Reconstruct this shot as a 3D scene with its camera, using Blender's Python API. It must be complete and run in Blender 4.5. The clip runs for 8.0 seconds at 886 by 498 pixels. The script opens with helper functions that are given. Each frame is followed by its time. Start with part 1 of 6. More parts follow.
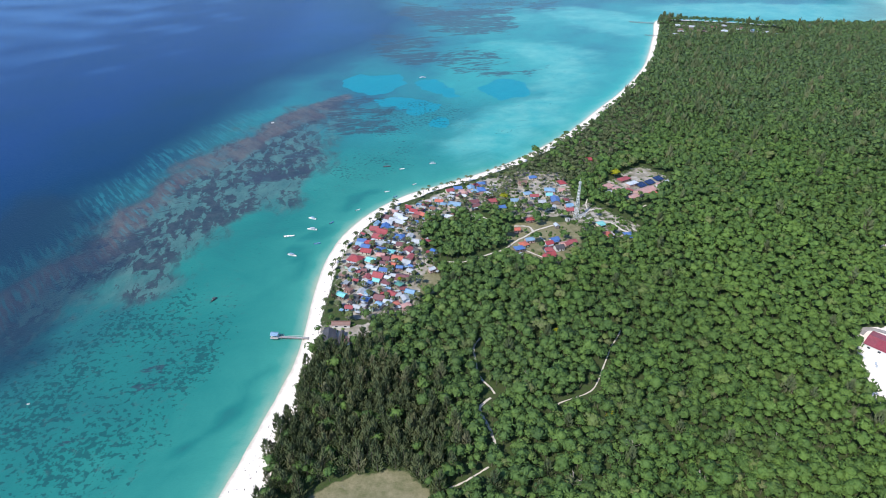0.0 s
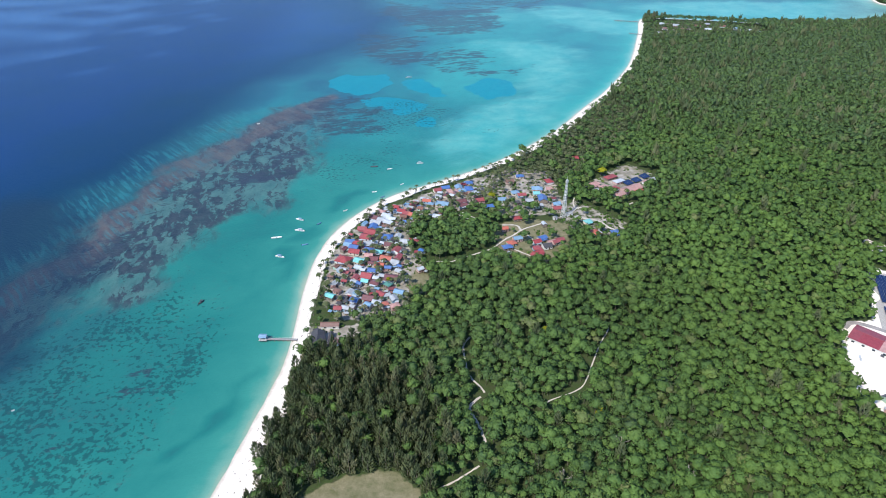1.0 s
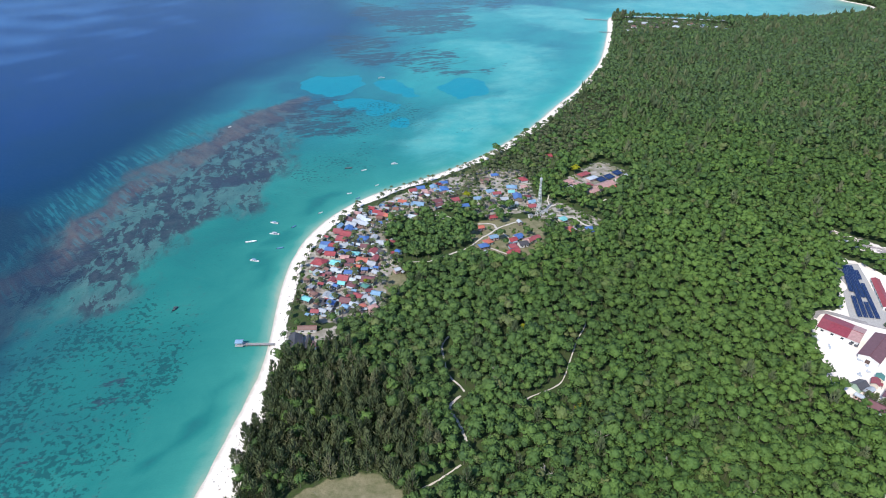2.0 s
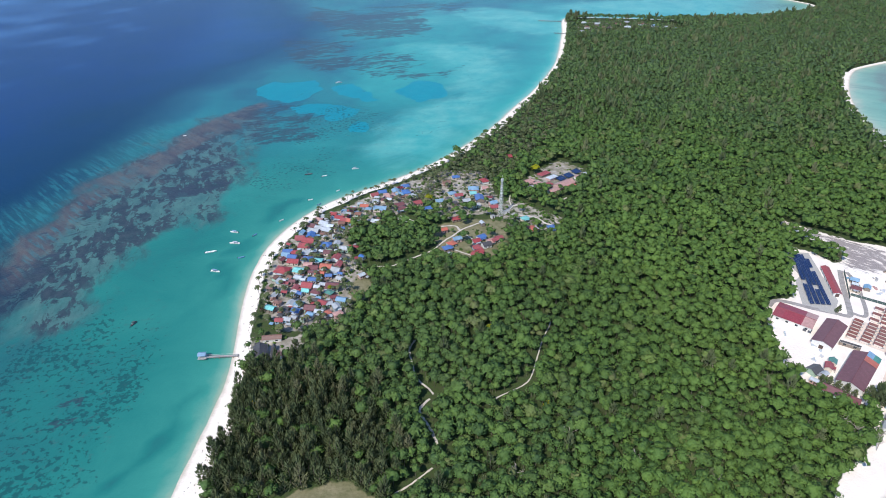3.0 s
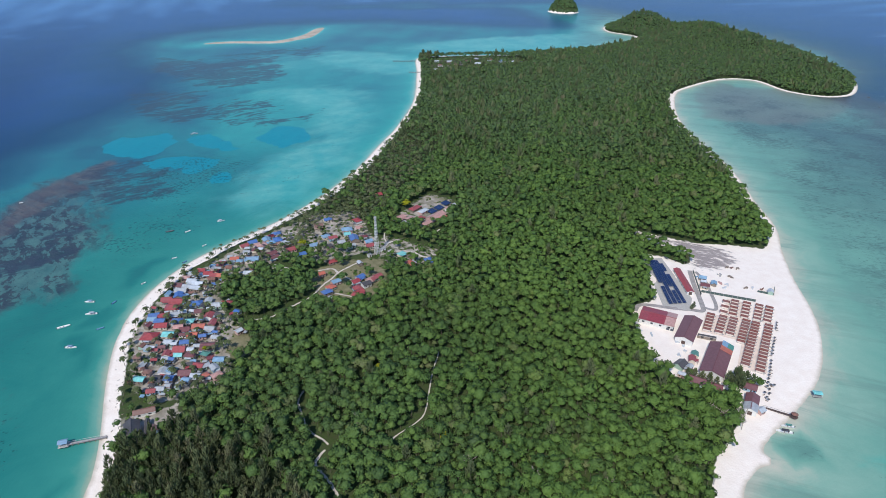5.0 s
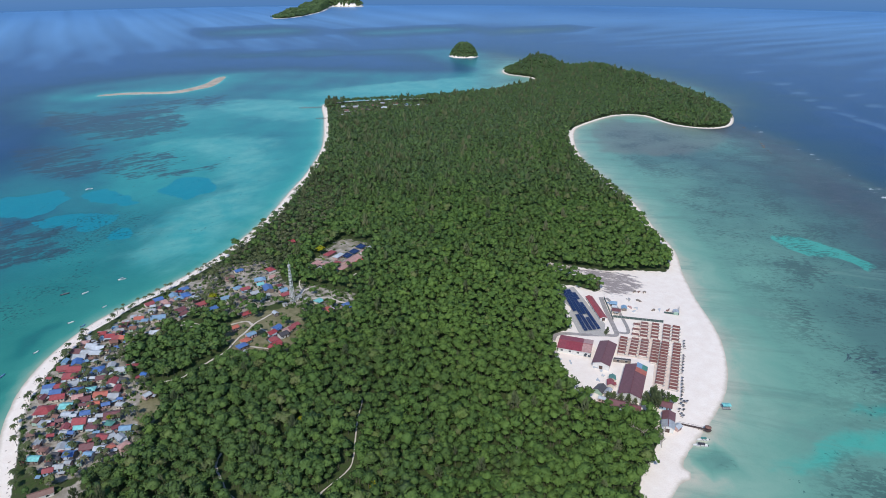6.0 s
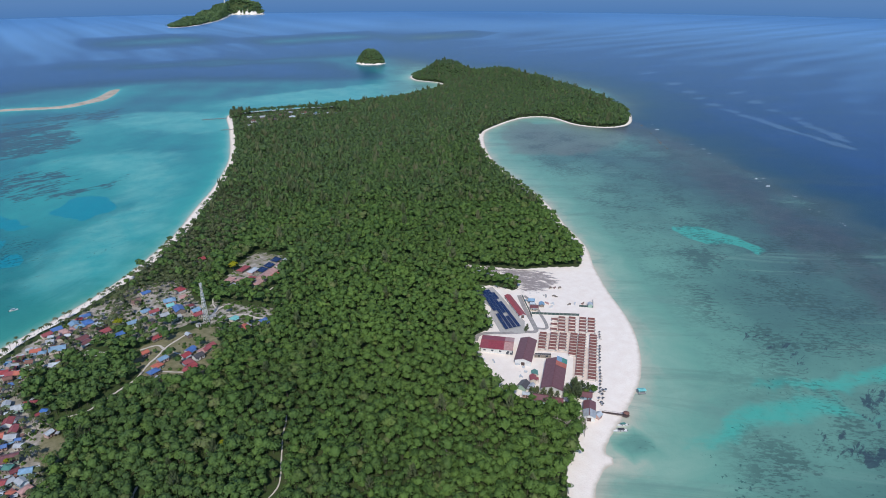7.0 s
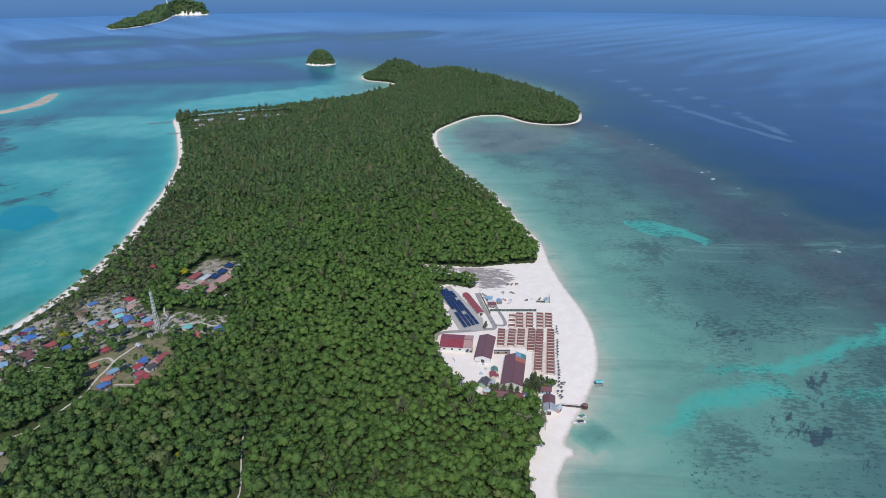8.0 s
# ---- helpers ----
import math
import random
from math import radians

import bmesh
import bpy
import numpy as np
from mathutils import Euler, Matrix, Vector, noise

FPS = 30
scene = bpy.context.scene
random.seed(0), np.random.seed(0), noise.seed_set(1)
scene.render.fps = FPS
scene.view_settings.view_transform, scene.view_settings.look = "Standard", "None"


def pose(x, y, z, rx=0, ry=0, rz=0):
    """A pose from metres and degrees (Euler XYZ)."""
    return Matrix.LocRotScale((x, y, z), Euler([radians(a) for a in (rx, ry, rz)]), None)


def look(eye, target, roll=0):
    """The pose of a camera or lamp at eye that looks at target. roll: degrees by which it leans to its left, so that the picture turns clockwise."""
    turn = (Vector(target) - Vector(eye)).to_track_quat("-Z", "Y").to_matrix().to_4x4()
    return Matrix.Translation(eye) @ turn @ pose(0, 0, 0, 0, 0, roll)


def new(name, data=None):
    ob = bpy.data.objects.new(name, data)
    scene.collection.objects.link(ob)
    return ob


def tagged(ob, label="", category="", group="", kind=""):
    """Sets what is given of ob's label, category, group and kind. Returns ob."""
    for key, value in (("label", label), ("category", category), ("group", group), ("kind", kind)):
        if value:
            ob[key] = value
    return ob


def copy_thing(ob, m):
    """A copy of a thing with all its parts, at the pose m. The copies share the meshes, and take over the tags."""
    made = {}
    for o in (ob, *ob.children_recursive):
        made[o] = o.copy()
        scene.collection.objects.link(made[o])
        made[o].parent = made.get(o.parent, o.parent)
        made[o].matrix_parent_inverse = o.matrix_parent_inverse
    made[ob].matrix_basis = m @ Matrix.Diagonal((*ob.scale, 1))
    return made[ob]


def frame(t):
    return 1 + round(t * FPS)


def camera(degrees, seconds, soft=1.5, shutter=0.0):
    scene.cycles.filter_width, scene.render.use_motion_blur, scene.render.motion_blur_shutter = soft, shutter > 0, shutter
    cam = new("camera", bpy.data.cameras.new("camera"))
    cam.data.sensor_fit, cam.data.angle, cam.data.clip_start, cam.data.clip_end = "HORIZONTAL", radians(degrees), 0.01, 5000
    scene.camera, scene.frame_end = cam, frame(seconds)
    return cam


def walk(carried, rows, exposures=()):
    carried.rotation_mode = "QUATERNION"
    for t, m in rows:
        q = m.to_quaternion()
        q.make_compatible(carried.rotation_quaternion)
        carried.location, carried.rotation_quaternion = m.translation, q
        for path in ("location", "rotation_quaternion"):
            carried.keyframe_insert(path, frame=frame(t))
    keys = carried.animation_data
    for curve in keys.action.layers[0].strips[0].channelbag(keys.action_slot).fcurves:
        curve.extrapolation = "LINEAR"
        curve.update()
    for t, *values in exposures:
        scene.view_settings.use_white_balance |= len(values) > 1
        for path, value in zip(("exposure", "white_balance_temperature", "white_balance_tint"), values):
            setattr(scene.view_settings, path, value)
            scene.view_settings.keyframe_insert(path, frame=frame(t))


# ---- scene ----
# ---- camera: it hovers at one spot and pans to the right while the gimbal rises ----
cam = camera(70.48, 8.0, soft=0.35)
EYE_Z = 250.0
PATH = [
    (0.0, 0.0, -31.53), (0.5, -0.398, -31.547), (1.0, -1.257, -31.564), (1.5, -2.45, -31.57), (1.7, -2.98, -31.57),
    (2.8, -6.59, -31.45), (3.0, -7.63, -31.30), (3.5, -10.695, -30.06), (4.0, -13.784, -28.86), (4.2, -15.04, -28.66),
    (5.3, -22.71, -27.10), (5.5, -24.406, -26.23), (6.0, -28.798, -24.13), (6.5, -33.07, -23.60), (7.0, -36.96, -23.59),
    (7.5, -40.98, -23.60), (7.7, -41.20, -23.61), (8.0, -41.27, -23.61),
]
walk(cam, [(t, pose(0, 0, EYE_Z, 90 + pitch, 0, yaw)) for t, yaw, pitch in PATH],
     exposures=[(0.0, 0.43), (1.5, 0.40), (3.0, 0.26), (4.0, 0.12), (5.5, -0.08), (6.5, -0.17), (8.0, -0.20)])

# ---- sky and sun ----
SUN_AZ, SUN_EL = 218.0, 48.0
world = bpy.data.worlds.new("sky")
scene.world = world
world.use_nodes = True
wn = world.node_tree
sky = wn.nodes.new("ShaderNodeTexSky")
sky.sky_type = "NISHITA"
sky.sun_disc = False
sky.sun_elevation, sky.sun_rotation = radians(SUN_EL), radians(SUN_AZ)
sky.air_density, sky.dust_density, sky.ozone_density = 1.0, 0.3, 1.6
tint = wn.nodes.new("ShaderNodeMix")
tint.data_type, tint.blend_type = "RGBA", "MULTIPLY"
tint.inputs[0].default_value, tint.inputs[7].default_value = 1.0, (0.74, 0.93, 1.14, 1.0)
wn.links.new(sky.outputs[0], tint.inputs[6])
wn.links.new(tint.outputs[2], wn.nodes["Background"].inputs[0])
wn.nodes["Background"].inputs[1].default_value = 0.13
sun = new("sun", bpy.data.lights.new("sun", "SUN"))
sun.data.energy, sun.data.angle, sun.data.color = 3.5, radians(0.5), (1.0, 0.95, 0.88)
az, el = radians(SUN_AZ), radians(SUN_EL)
to_sun = Vector((math.sin(az) * math.cos(el), math.cos(az) * math.cos(el), math.sin(el)))
sun.matrix_world = look(to_sun * 400, (0, 0, 0))


# ---- materials ----
class Nodes:
    """A small builder for node materials."""

    def __init__(self, name, rough=0.7, metal=0.0, spec=0.5):
        self.m = bpy.data.materials.new(name)
        self.m.use_nodes = True
        self.t = self.m.node_tree
        self.b = self.t.nodes["Principled BSDF"]
        self.b.inputs["Roughness"].default_value = rough
        self.b.inputs["Metallic"].default_value = metal
        self.b.inputs["Specular IOR Level"].default_value = spec
        geo = self.t.nodes.new("ShaderNodeNewGeometry")
        self.pos, self.island = geo.outputs["Position"], geo.outputs["Random Per Island"]

    def put(self, socket, value):
        if isinstance(value, bpy.types.NodeSocket):
            self.t.links.new(value, socket)
        else:
            socket.default_value = (*value, 1) if isinstance(value, tuple) and len(value) == 3 and len(socket.default_value) == 4 else value

    def attr(self, name):
        n = self.t.nodes.new("ShaderNodeAttribute")
        n.attribute_name = name
        return n.outputs["Fac"]

    def rand(self):
        return self.t.nodes.new("ShaderNodeObjectInfo").outputs["Random"]

    def noise(self, scale, detail=3, rough=0.55, stretch=None, distort=0.0, coord=None):
        n = self.t.nodes.new("ShaderNodeTexNoise")
        n.inputs["Scale"].default_value, n.inputs["Detail"].default_value = scale, detail
        n.inputs["Roughness"].default_value, n.inputs["Distortion"].default_value = rough, distort
        c = coord or self.pos
        if stretch:
            mp = self.t.nodes.new("ShaderNodeMapping")
            mp.vector_type = "TEXTURE"
            mp.inputs["Rotation"].default_value = (0, 0, radians(stretch[0]))
            mp.inputs["Scale"].default_value = (1 / stretch[1], 1 / stretch[2], 1)
            self.t.links.new(c, mp.inputs[0])
            c = mp.outputs[0]
        self.t.links.new(c, n.inputs["Vector"])
        return n.outputs["Fac"]

    def math(self, op, a, b=0.0, clamp=False):
        n = self.t.nodes.new("ShaderNodeMath")
        n.operation, n.use_clamp = op, clamp
        self.put(n.inputs[0], a), self.put(n.inputs[1], b)
        return n.outputs[0]

    def step(self, v, lo, hi):
        n = self.t.nodes.new("ShaderNodeMapRange")
        n.interpolation_type = "SMOOTHSTEP"
        self.put(n.inputs["Value"], v)
        n.inputs["From Min"].default_value, n.inputs["From Max"].default_value = lo, hi
        return n.outputs[0]

    def mix(self, f, a, b, blend="MIX"):
        n = self.t.nodes.new("ShaderNodeMix")
        n.data_type, n.blend_type = "RGBA", blend
        self.put(n.inputs[0], f), self.put(n.inputs[6], a), self.put(n.inputs[7], b)
        return n.outputs[2]

    def ramp(self, f, *stops):
        n = self.t.nodes.new("ShaderNodeValToRGB")
        e = n.color_ramp.elements
        while len(e) < len(stops):
            e.new(0.5)
        for k, (p, c) in zip(e, stops):
            k.position, k.color = p, (*c, 1)
        self.put(n.inputs[0], f)
        return n.outputs[0]

    def bump(self, height, distance, strength=1.0):
        n = self.t.nodes.new("ShaderNodeBump")
        n.inputs["Distance"].default_value, n.inputs["Strength"].default_value = distance, strength
        self.t.links.new(height, n.inputs["Height"])
        self.t.links.new(n.outputs[0], self.b.inputs["Normal"])

    def done(self, color):
        self.put(self.b.inputs["Base Color"], color)
        return self.m


def plain(name, color, rough=0.6, metal=0.0, vary=0.25, scale=0.8, rand=0.25, grain=6.0):
    """A painted or worn surface: blotches, fine grain and a shift from thing to thing."""
    n = Nodes(name, rough, metal)
    blot = n.noise(scale, 4)
    dark = tuple(c * (1 - vary) for c in color)
    light = tuple(min(1, c * (1 + vary * 0.6)) for c in color)
    c = n.ramp(blot, (0.3, dark), (0.7, light))
    c = n.mix(n.math("MULTIPLY", n.step(n.noise(grain, 3), 0.5, 0.8), 0.25), c, tuple(x * 0.55 for x in color))
    r = n.rand()
    c = n.mix(n.math("MULTIPLY", r, rand), c, tuple(x * 0.5 + 0.12 for x in color))
    return n.done(c)


def foliage(name, dark, mid, bright, dry):
    n = Nodes(name, 0.62, 0.0, 0.22)
    t = n.math("FRACT", n.math("ADD", n.attr("tint"), n.rand()))
    c = n.ramp(t, (0.0, dark), (0.22, tuple(0.5 * (a + b) for a, b in zip(dark, mid))), (0.48, mid), (0.72, tuple(0.45 * a + 0.55 * b for a, b in zip(mid, bright))), (0.90, bright), (1.0, dry))
    # stands of darker and of browner trees
    wide = n.math("ADD", n.math("MULTIPLY", n.noise(0.010, 4), 0.6), n.math("MULTIPLY", n.noise(0.045, 4), 0.4))
    c = n.mix(n.math("MULTIPLY", n.step(wide, 0.46, 0.60), 0.35), c, (0.062, 0.096, 0.036))
    c = n.mix(n.math("MULTIPLY", n.step(n.noise(0.022, 5, 0.62), 0.56, 0.70), 0.34), c, (0.150, 0.150, 0.082))
    # greyer, bluer leaves: mainly distance haze painted into the colour
    c = n.mix(n.math("MULTIPLY", n.attr("haze_and_tone"), 0.62, True), c, (0.108, 0.146, 0.122))
    c = n.mix(n.math("MULTIPLY", n.attr("haze_and_tone"), -0.58, True), c, bright)
    fine = n.noise(1.1, 4, 0.62)
    c = n.mix(n.step(fine, 0.34, 0.66), n.mix(0.35, c, dark), c)
    c = n.mix(n.math("MULTIPLY", n.island, 0.42), c, bright)
    n.bump(n.noise(0.9, 5, 0.65), 0.45)
    # light through the leaves
    thin, both = n.t.nodes.new("ShaderNodeBsdfTranslucent"), n.t.nodes.new("ShaderNodeMixShader")
    n.put(thin.inputs[0], n.mix(0.5, c, bright))
    both.inputs[0].default_value = 0.22
    n.t.links.new(n.b.outputs[0], both.inputs[1])
    n.t.links.new(thin.outputs[0], both.inputs[2])
    n.t.links.new(both.outputs[0], n.t.nodes["Material Output"].inputs[0])
    return n.done(c)


LEAF = foliage("broad_leaf", (0.044, 0.096, 0.030), (0.092, 0.180, 0.046), (0.178, 0.292, 0.060), (0.215, 0.200, 0.100))
NEEDLE = foliage("casuarina_needle", (0.072, 0.104, 0.050), (0.128, 0.168, 0.076), (0.210, 0.238, 0.112), (0.225, 0.210, 0.125))
FROND = foliage("palm_frond", (0.060, 0.086, 0.038), (0.105, 0.138, 0.058), (0.165, 0.190, 0.085), (0.250, 0.210, 0.145))
YELLOW = foliage("yellow_leaf", (0.20, 0.22, 0.01), (0.28, 0.30, 0.012), (0.36, 0.36, 0.02), (0.30, 0.28, 0.02))
BARK = plain("bark", (0.17, 0.14, 0.11), 0.85)
DEADWOOD = plain("dead_wood", (0.36, 0.31, 0.26), 0.85)
CONCRETE = plain("concrete", (0.42, 0.41, 0.39), 0.85)
WHITEWALL = plain("white_wall", (0.74, 0.73, 0.70), 0.7, vary=0.12)
CREAM = plain("cream_wall", (0.66, 0.58, 0.48), 0.75, vary=0.15)
TIMBER = plain("weathered_timber", (0.25, 0.20, 0.16), 0.8)
DARKWOOD = plain("dark_timber", (0.10, 0.06, 0.05), 0.75)
GLASS = plain("dark_window_glass", (0.03, 0.04, 0.05), 0.15, vary=0.1, rand=0.1)
STEEL = plain("galvanised_steel", (0.68, 0.69, 0.70), 0.5, 0.2, vary=0.12)


def tin(name, color):
    """Corrugated sheet roofing, faded and streaked."""
    n = Nodes(name, 0.42, 0.0)
    blot = n.noise(0.5, 4)
    c = n.ramp(blot, (0.3, tuple(x * 0.78 for x in color)), (0.72, tuple(min(1, x * 1.15 + 0.02) for x in color)))
    c = n.mix(n.math("MULTIPLY", n.step(n.noise(2.2, 4, stretch=(25, 0.4, 3.0)), 0.52, 0.78), 0.5), c, (0.30, 0.24, 0.20))
    c = n.mix(n.math("MULTIPLY", n.rand(), 0.42), c, tuple(x * 0.5 + 0.12 for x in color))
    return n.done(c)


ROOFS = {
    "red": tin("red_tin", (0.34, 0.045, 0.052)),
    "maroon": tin("maroon_tin", (0.165, 0.038, 0.045)),
    "orange": tin("orange_tin", (0.52, 0.12, 0.065)),
    "pink": tin("faded_pink_tin", (0.52, 0.29, 0.26)),
    "blue": tin("blue_tin", (0.045, 0.15, 0.42)),
    "sky": tin("light_blue_tin", (0.20, 0.36, 0.52)),
    "teal": tin("turquoise_tin", (0.20, 0.60, 0.58)),
    "grey": tin("grey_zinc", (0.42, 0.45, 0.48)),
    "pale": tin("pale_zinc", (0.52, 0.57, 0.62)),
    "dark": tin("dark_shingle", (0.055, 0.050, 0.055)),
    "brown": tin("brown_tin", (0.22, 0.10, 0.07)),
    "crimson": tin("crimson_tin", (0.30, 0.022, 0.042)),
    "green": tin("green_tin", (0.06, 0.25, 0.20)),
}


# ---- plan helpers ----
def curve_through(points, closed=False, steps=8):
    """A smooth line through plan points."""
    p = np.array(points, float)
    n = len(p)
    out = []
    for i in range(n if closed else n - 1):
        q = [p[(i + k) % n] if closed else p[min(max(i + k, 0), n - 1)] for k in (-1, 0, 1, 2)]
        for s in range(steps):
            t = s / steps
            out.append(0.5 * (2 * q[1] + (q[2] - q[0]) * t + (2 * q[0] - 5 * q[1] + 4 * q[2] - q[3]) * t**2 + (3 * q[1] - q[0] - 3 * q[2] + q[3]) * t**3))
    if not closed:
        out.append(p[-1])
    return np.array(out)


def line_distance(xy, line, closed=False):
    """Distance from each point to a line of plan points."""
    a = line if closed else line[:-1]
    b = np.roll(line, -1, 0) if closed else line[1:]
    d = b - a
    dd = (d**2).sum(1) + 1e-9
    out = np.empty(len(xy))
    for s in range(0, len(xy), 4000):
        w = xy[s:s + 4000, None] - a
        k = np.clip((w * d).sum(2) / dd, 0, 1)
        out[s:s + 4000] = np.sqrt(((w - k[..., None] * d)**2).sum(2).min(1))
    return out


def inside(xy, poly):
    poly = np.asarray(poly, float)
    x, y = xy[:, 0], xy[:, 1]
    hit = np.zeros(len(xy), bool)
    j = len(poly) - 1
    for i in range(len(poly)):
        (xi, yi), (xj, yj) = poly[i], poly[j]
        if yi != yj:
            hit ^= ((yi > y) != (yj > y)) & (x < (xj - xi) * (y - yi) / (yj - yi) + xi)
        j = i
    return hit


def shore_distance(xy, line):
    """Metres inland of a closed shoreline; negative in the water."""
    d = line_distance(xy, line, True)
    return np.where(inside(xy, line), d, -d)


def smooth(v, lo, hi):
    t = np.clip((v - lo) / (hi - lo), 0, 1)
    return t * t * (3 - 2 * t)


def wobble(xy, scale, seed=0):
    """Cheap smooth noise, about -1 to 1."""
    x, y = xy[:, 0] / scale + seed * 7.3, xy[:, 1] / scale - seed * 3.1
    return (np.sin(x * 1.7 + 1.3 * np.sin(y * 1.1)) + np.sin(y * 2.1 + 1.7 * np.sin(x * 0.9 + 1)) + 0.6 * np.sin(3.9 * x - 2.7 * y)) / 2.6


# ---- the island's plan: waterline, clearings, hills ----
WEST_SHORE = [(-150, -60), (-128, 90), (-104, 187), (-98, 216), (-91, 254), (-87, 281), (-86.5, 310), (-88, 350), (-86, 392),
              (-78, 430), (-59, 468), (-32, 499), (8, 526), (47, 554), (90, 595), (140, 656), (187, 730), (232, 801),
              (294, 922), (357, 1098), (400, 1226)]
NORTH_SHORE = [(449, 1232), (526, 1214), (612, 1190), (697, 1188), (785, 1190), (870, 1215), (935, 1250), (965, 1300),
               (945, 1379), (985, 1450), (1070, 1450), (1140, 1340), (1190, 1180), (1170, 1010), (1110, 870), (1050, 779)]
EAST_SHORE = [(964, 710), (906, 711), (876, 762), (883, 838), (835, 863), (740, 834), (693, 804), (629, 722), (584, 641),
              (556, 566), (524, 489), (489, 427), (464, 378), (431, 338), (403.5, 300), (382, 265), (364, 241), (341, 218.5),
              (320, 203), (299, 192.5), (279.5, 184.5), (264.5, 179.3), (253, 175), (243, 169), (243, 161), (231, 160.5), (211, 149), (188, 116), (160, 40), (120, -120), (40, -260), (-80, -220)]
COAST = curve_through(WEST_SHORE + NORTH_SHORE + EAST_SHORE, True)
VILLAGE = [(-72, 333), (-77, 363), (-77, 396), (-65, 434), (-40, 468), (-2, 502), (40, 531), (79, 554), (115, 541),
           (115, 505), (107, 475), (56, 481), (27, 464), (3, 458), (-13, 443), (-17, 408), (-4, 384), (-16, 363),
           (-12, 321), (-35, 321), (-60, 316)]
INLAND_CLUSTER = [(56, 448), (56, 500), (85, 522), (114, 514), (116, 458), (95, 452)]
MAIN_CLUSTER = [(-82, 316), (-82, 400), (-64, 440), (-36, 474), (5, 507), (45, 536), (60, 520), (10, 470), (-13, 443), (-17, 408), (-4, 384), (-12, 321)]
HAMLET = [(50, 439), (82, 450), (112, 441), (104, 398), (76, 376), (47, 392)]
TOWER_YARD = [(100, 478), (129, 478), (162, 439), (149, 415), (119, 418), (100, 448)]
SCHOOL_LAWN = [(172, 534), (188, 553), (203, 536), (187, 521), (176, 521)]
SCHOOL_YARD = [(140, 514), (190, 560), (213, 528), (187, 494), (150, 485)]
BEACH_YARD = [(-79, 315), (-46, 315), (-42, 301), (-49, 293), (-73, 288)]
BARE_PLOT = [(-25.5, 363), (-18, 375), (-2, 380), (0, 358), (-4, 345), (-17, 345)]
GLADE = [(-70, 150), (-62, 187), (-42, 199), (-17, 201), (-6, 187), (-6, 150)]
POINT_YARD = [(384, 1195), (440, 1205), (521, 1195), (590, 1150), (585, 1080), (476, 1080), (385, 1078)]
RESORT = [(335, 412), (348, 395), (370, 373), (397, 359), (418, 346), (450, 360), (400, 285), (330, 210), (290, 180), (250, 165), (205, 130), (212, 160),
          (245, 188), (254, 199), (261, 210), (239, 233), (231, 248), (234, 259), (240, 273), (248, 288), (255, 302), (266, 308), (279, 309),
          (289, 326), (316, 372), (330, 361), (334, 347), (342, 345), (349, 357), (341, 377), (328, 398)]
HILLS = [(1055, 1395, 36, 60), (1130, 1240, 22, 85), (1110, 1090, 12, 80), (1090, 960, 4, 75), (1030, 830, 2, 80), (985, 1180, 8, 110)]


def ground_z(xy, sd):
    z = np.interp(sd, [-60, -25, 0, 14, 40, 120], [-4, -1.6, 0, 1.5, 2.2, 3.0])
    for x, y, h, r in HILLS:
        z = z + h * np.exp(-((xy[:, 0] - x)**2 + (xy[:, 1] - y)**2) / r**2) * smooth(sd, 4, 60)
    z = z + 8.0 * wobble(xy, 48, 3) * smooth(sd, 25, 90) * smooth(xy[:, 0] + 0.4 * xy[:, 1], 1360, 1520)
    return z + 0.25 * wobble(xy, 22) * smooth(sd, 8, 40)


def z_at(x, y):
    xy = np.array([[x, y]], float)
    return float(ground_z(xy, shore_distance(xy, COAST))[0])


def mesh_from(name, verts, faces, mats=(), slots=None, attrs=None, smooth_faces=False):
    """A mesh from arrays; all faces have the same number of corners."""
    verts, faces = np.asarray(verts, np.float32), np.asarray(faces, np.int32)
    me = bpy.data.meshes.new(name)
    me.vertices.add(len(verts))
    me.vertices.foreach_set("co", verts.ravel())
    k = faces.shape[1]
    me.loops.add(faces.size)
    me.loops.foreach_set("vertex_index", faces.ravel())
    me.polygons.add(len(faces))
    me.polygons.foreach_set("loop_start", np.arange(0, faces.size, k, dtype=np.int32))
    if slots is not None:
        me.polygons.foreach_set("material_index", np.asarray(slots, np.int32))
    for key, values in (attrs or {}).items():
        me.attributes.new(key, "FLOAT", "POINT").data.foreach_set("value", np.asarray(values, np.float32))
    me.polygons.foreach_set("use_smooth", np.full(len(faces), smooth_faces))
    me.update(calc_edges=True)
    for m in mats:
        me.materials.append(m)
    return me


def grid_faces(nx, ny):
    i = np.arange(nx - 1)[:, None] * ny + np.arange(ny - 1)[None]
    i = i.ravel()
    return np.stack([i, i + ny, i + ny + 1, i + 1], 1)


def used_only(verts, faces, *arrays):
    keep = np.unique(faces)
    back = np.zeros(len(verts), np.int32)
    back[keep] = np.arange(len(keep))
    return (verts[keep], back[faces], *[a[keep] for a in arrays])


